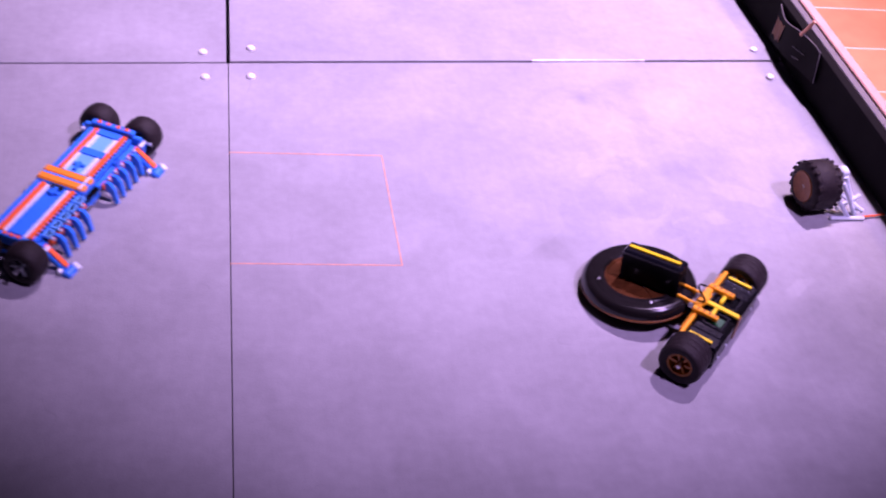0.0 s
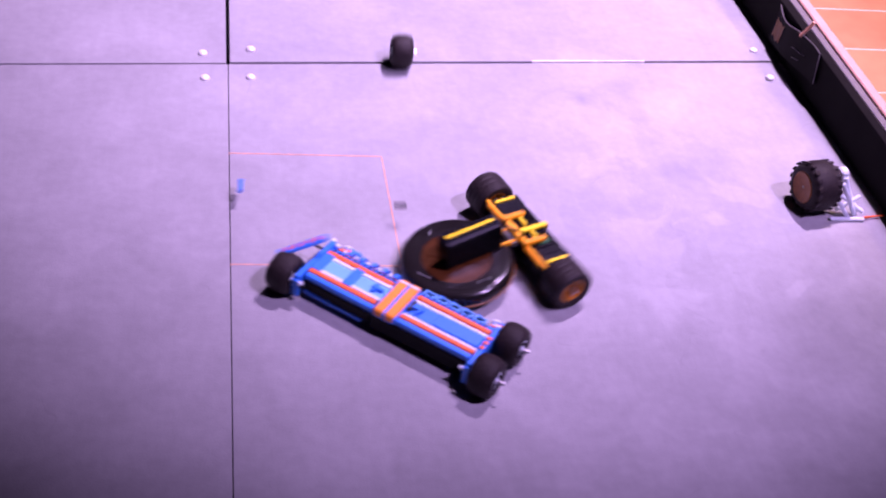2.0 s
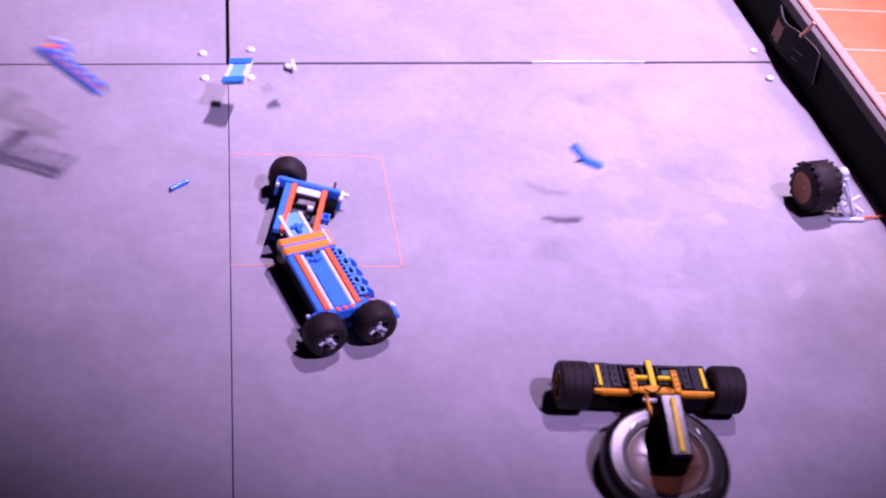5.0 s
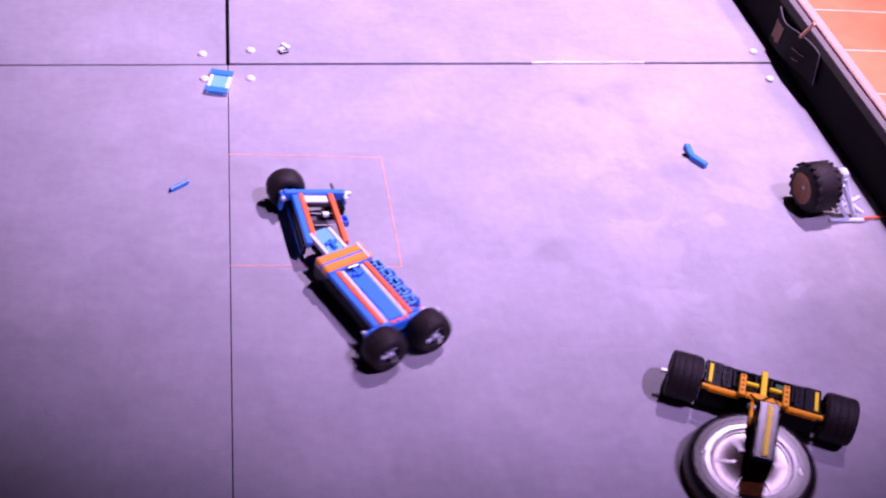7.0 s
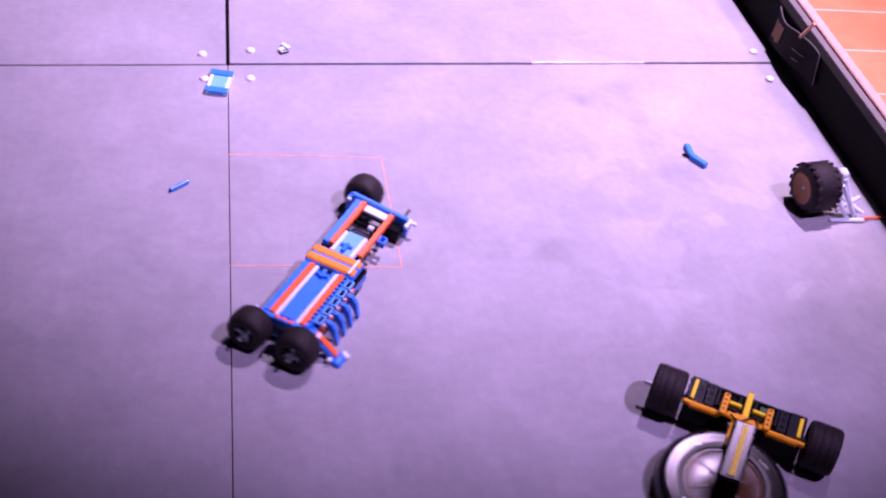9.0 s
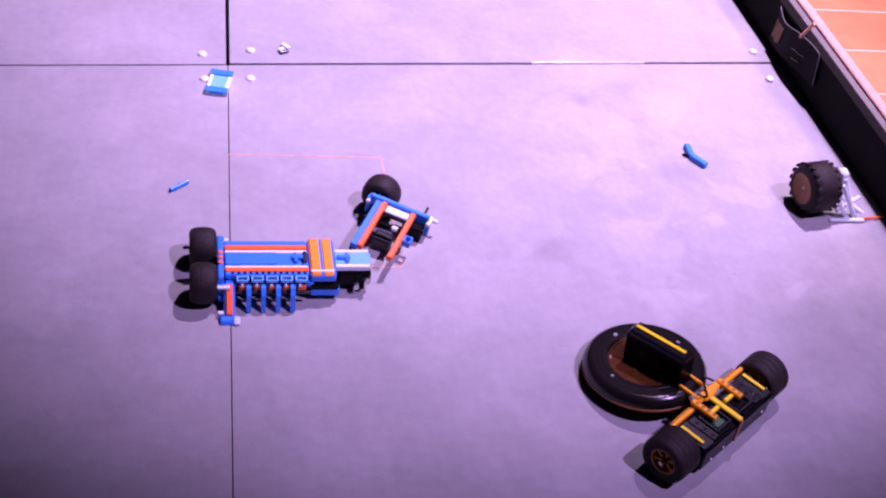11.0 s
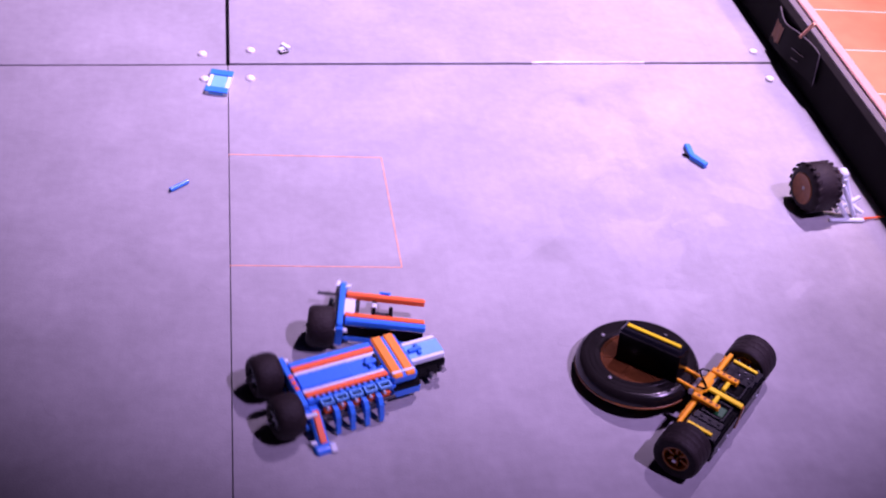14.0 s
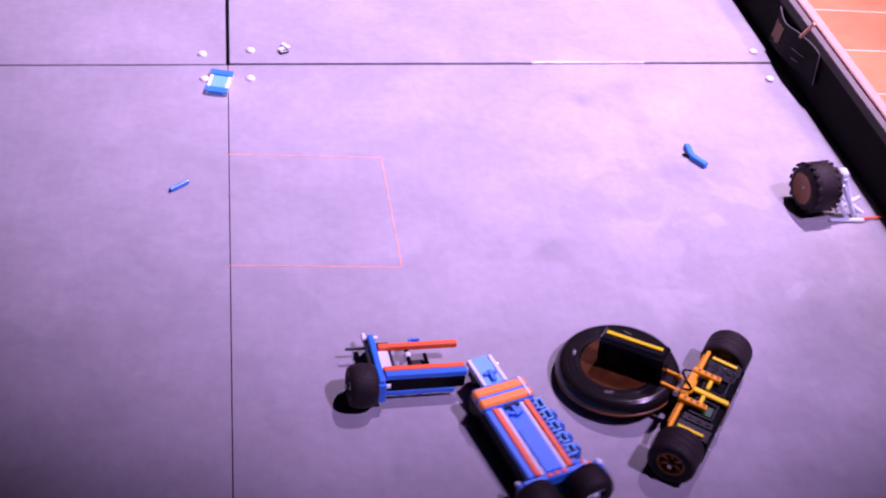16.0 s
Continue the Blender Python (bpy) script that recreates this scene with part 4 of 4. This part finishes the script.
    END_WAY = [
        (0.00, -0.2245, -0.3559, -116.3), (0.50, -0.0691, -0.4435, -111.8), (1.00, 0.0996, -0.5357, -115.3), (1.50, 0.2338, -0.6187, -98.5),
        (1.60, 0.2383, -0.6157, -88.1), (1.70, 0.2356, -0.6143, -77.5), (1.80, 0.2321, -0.6069, -64.8), (1.90, 0.2208, -0.6051, -47.5),
        (2.00, 0.2018, -0.6004, -38.3), (2.10, 0.1550, -0.6109, -39.3), (2.30, 0.1306, -0.6221, -37.6), (2.50, 0.1661, -0.5653, -37.4),
        (2.70, 0.2007, -0.5064, -36.2), (2.90, 0.2403, -0.4441, -39.0), (3.00, 0.2592, -0.4235, -45.5), (3.10, 0.2579, -0.4248, -48.1),
        (3.30, 0.2361, -0.4368, -57.4), (3.50, 0.2087, -0.4460, -65.3), (4.00, 0.1362, -0.4489, -99.5), (4.20, 0.0648, -0.4556, -108.6),
        (4.60, 0.0797, -0.4717, -91.0), (5.00, 0.0819, -0.4762, -103.0), (5.40, 0.0942, -0.4960, -85.5), (6.30, 0.1264, -0.5401, -45.2),
        (6.50, 0.1317, -0.5215, -43.9), (6.70, 0.1359, -0.5135, -58.8), (6.80, 0.1282, -0.5181, -65.3), (6.90, 0.1296, -0.5246, -70.8),
        (7.00, 0.1305, -0.4927, -81.8), (7.10, 0.1210, -0.5167, -88.4), (7.20, 0.1223, -0.5084, -98.4), (7.30, 0.1271, -0.5071, -111.3),
        (7.40, 0.1201, -0.5088, -118.1), (7.50, 0.1185, -0.4899, -126.9), (7.60, 0.1167, -0.4917, -136.4), (7.70, 0.1187, -0.4925, -147.8),
        (7.80, 0.1156, -0.5086, -158.8), (8.00, 0.1146, -0.5155, -171.1), (8.30, 0.1200, -0.5230, -152.9), (8.40, 0.1241, -0.5133, -142.3),
        (8.50, 0.1340, -0.5062, -128.2), (8.60, 0.1333, -0.5157, -121.2), (8.70, 0.1265, -0.5206, -110.4), (8.80, 0.1260, -0.5225, -104.2),
        (8.90, 0.1230, -0.5174, -107.8), (9.00, 0.1447, -0.5049, -122.1), (9.10, 0.1375, -0.5135, -127.2), (9.20, 0.1338, -0.4921, -131.5),
        (10.20, 0.1620, -0.4981, -123.8), (11.30, 0.1952, -0.5283, -115.3), (11.40, 0.1979, -0.5386, -119.7), (11.50, 0.1909, -0.5478, -127.1),
        (11.70, 0.1838, -0.5539, -135.5), (11.80, 0.1877, -0.5549, -133.2), (12.00, 0.1876, -0.5378, -118.2), (12.20, 0.1710, -0.5297, -140.4),
        (12.30, 0.1561, -0.5289, -150.6), (12.50, 0.1562, -0.5575, -183.8), (12.70, 0.1879, -0.6370, -175.5), (12.80, 0.1837, -0.6602, -170.6),
        (13.00, 0.1962, -0.6810, -163.6), (13.30, 0.2257, -0.6555, -102.9), (13.50, 0.2572, -0.6557, -79.3), (13.70, 0.2573, -0.6344, -53.9),
        (13.80, 0.2554, -0.6337, -38.7), (14.00, 0.2546, -0.6297, -8.8), (14.20, 0.2227, -0.6411, 16.9), (14.30, 0.2174, -0.6460, 27.1),
        (14.50, 0.2412, -0.6524, 39.5), (14.70, 0.2155, -0.6669, 52.1), (14.90, 0.2532, -0.6709, 34.5), (15.00, 0.2644, -0.6637, 30.9),
        (15.50, 0.2836, -0.6719, 13.5), (16.00, 0.2928, -0.7033, 3.8),
    ]
    LOST_WHEEL = [(1.7, pose(0.2550, -0.3666, 0.05, ry=90, rz=2.6)), (1.8, pose(0.2680, -0.2128, 0.04, ry=84, rz=-5.3)), (1.9, pose(0.2771, -0.0995, 0.03, ry=90, rz=-3.3)),
                  (2.0, pose(0.2911, 0.0111, 0.0285, ry=90, rz=-2.2)), (2.1, pose(0.2973, 0.0952, 0.0285, ry=90, rz=-1.2)), (2.2, pose(0.3005, 0.1563, 0.0285, ry=90, rz=-1.1)),
                  (2.6, pose(0.2970, 0.3989, 0.0285, ry=90, rz=2.9)), (3.4, pose(0.2967, 0.6383, 0.0285, ry=90, rz=3.0)), (16.0, pose(0.2967, 0.6383, 0.0285, ry=90, rz=3.0))]
    LOST_RACK = [(4.75, pose(0.0161, -0.3769, 0.06, rz=-78.1)), (5.2, pose(-0.4733, -0.2111, 0.08, 30, 20, 10.3)), (5.6, pose(-0.8806, -0.1448, -0.042, rz=59.1)), (16.0, pose(-0.8806, -0.1448, -0.042, rz=59.1))]
    LOST_PANEL = [(4.75, pose(0.0611, -0.2670, 0.1, 20, 10, -107.9)), (5.1, pose(-0.0022, -0.0845, 0.04, 10, 0, -103.1)), (5.4, pose(-0.0149, -0.0595, 0.0, rz=-101.2)), (16.0, pose(-0.0149, -0.0595, 0.0, rz=-101.2))]
    LOST_ARM = [(4.8, pose(0.3347, -0.4319, 0.1, 40, 30, 12.9)), (5.2, pose(0.6643, -0.2551, 0.05, 20, 10, -26.0)), (5.5, pose(0.7494, -0.2309, 0.0, rz=-53.9)), (16.0, pose(0.7494, -0.2309, 0.0, rz=-53.9))]
    LOST_STICK = [(1.8, pose(0.1121, -0.3988, 0.07, 0, 20, 82.2)), (2.0, pose(0.0115, -0.3513, 0.02, 0, 10, 86.8)), (2.1, pose(-0.0395, -0.3358, 0.01, rz=66.7)), (2.2, pose(-0.0696, -0.3265, 0.004, rz=46.6)),
                  (2.4, pose(-0.0761, -0.3250, 0.0, rz=39.6)), (16.0, pose(-0.0761, -0.3250, 0.0, rz=39.6))]
    LOST_JOINT = [(4.8, pose(0.0907, -0.2644, 0.08, 40, 30, 12.1)), (5.2, pose(0.0906, 0.0246, 0.02, 20, 10, 32.2)), (5.5, pose(0.0933, 0.0449, 0.0, rz=42.2)), (16.0, pose(0.0933, 0.0449, 0.0, rz=42.2))]
    LOST_BEAM = [(1.8, pose(0.1718, -0.5003, 0.055, 0, 0, 50.3)), (1.9, pose(0.1486, -0.5102, 0.055, 0, 0, 30.3)), (2.0, pose(0.0920, -0.5184, 0.055, 0, -15, 12.1)), (2.1, pose(-0.0465, -0.6206, 0.045, 0, 5, 25.6)), (2.2, pose(-0.1702, -0.7110, 0.03, 0, 5, 5.2)),
                 (2.6, pose(-0.7032, -0.8829, 0.0, rz=-30.4)), (16.0, pose(-0.7032, -0.8829, 0.0, rz=-30.4))]
    LOST_PIN = [(2.0, pose(0.2415, -0.3992, 0.03, rz=2.6)), (2.1, pose(0.2384, -0.2693, 0.02, 20, 60, rz=2.6)), (2.2, pose(0.2369, -0.0938, 0.01, 40, 90, rz=2.6)), (2.3, pose(0.2352, 0.0654, 0.01, 30, 60, rz=2.6)), (2.4, pose(0.2324, 0.2020, 0.01, 10, 20, rz=2.6)),
                (3.0, pose(0.2236, 0.5654, 0.003, rz=2.7)), (16.0, pose(0.2236, 0.5654, 0.003, rz=2.7))]
    walk(yellow, [(t, pose(x, y, 0, rz=a)) for t, x, y, a in YELLOW_WAY])
    walk(blue, [(t, pose(x, y, 0, rz=a)) for t, x, y, a in BLUE_WAY])
    walk(end, [(t, pose(x, y, 0, rz=a) @ (pose(0, -0.0365, 0, rx=-TILT) @ pose(0, 0.0365, 0) if t > 4.9 else pose(0, 0, 0))) for t, x, y, a in END_WAY])
    for w, (x, y) in zip(blue_wheels, WHEEL_AT):
        walk(w, spin_rows(BLUE_WAY, x, y, 0, 1, 0.0285, pose(x, y, 0.0285, ry=90)))
    walk(end_wheel, spin_rows(END_WAY, -0.142, -0.0365, 0, 1, 0.0285, pose(-0.142, -0.0365, 0.0285, ry=90)))
    for w, s in zip(yellow_wheels, (-1, 1)):
        walk(w, spin_rows(YELLOW_WAY, 0.028, s * 0.102, 1, 0, 0.0315, pose(0.028, s * 0.102, 0.0315, rx=90)))
    # the ring turns fast, and rests while the machine stands still
    rows, turn = [], 0.0
    for k in range(161):
        t = k / 10
        rate = 70 if (1.2 < t < 9.4 or t > 14.3) else (20 if t < 1.2 else 0)
        turn += rate
        lean = 7.5 - 3 * max(0.0, 1 - abs(t - 3.0) / 0.5)
        side = 6.5 * max(0.0, 1 - abs(t - 6.95) / 0.4)
        rows.append((t, pose(RX, 0, 0.0055, rx=side, ry=lean - 0.3 * side) @ pose(0, 0, 0, rz=turn)))
    walk(ring, rows)
    on_end = held(END_WAY, 1.6, pose(-0.142, 0.0345, 0.0285, ry=90))
    walk(lost_wheel, on_end + LOST_WHEEL)
    walk(rack, held(END_WAY, 4.4, pose(0, 0, 0)) + LOST_RACK)
    walk(panel, held(END_WAY, 4.4, pose(-0.0815, 0, Z - 0.007)) + LOST_PANEL)
    walk(arm, held(END_WAY, 4.4, pose(-0.09, 0.0, 0.02)) + LOST_ARM)
    walk(stick, held(END_WAY, 1.6, pose(-0.09, 0.0, 0.026)) + LOST_STICK)
    walk(loose_beam, held(END_WAY, 1.7, pose(-0.1185, 0.0, Z + 0.0015, rz=90)) + LOST_BEAM)
    walk(pin, held(END_WAY, 1.8, pose(-0.1, 0.02, 0.02)) + LOST_PIN)
    walk(joint, held(END_WAY, 4.4, pose(-0.045, 0.004, 0.02)) + LOST_JOINT)


motions()
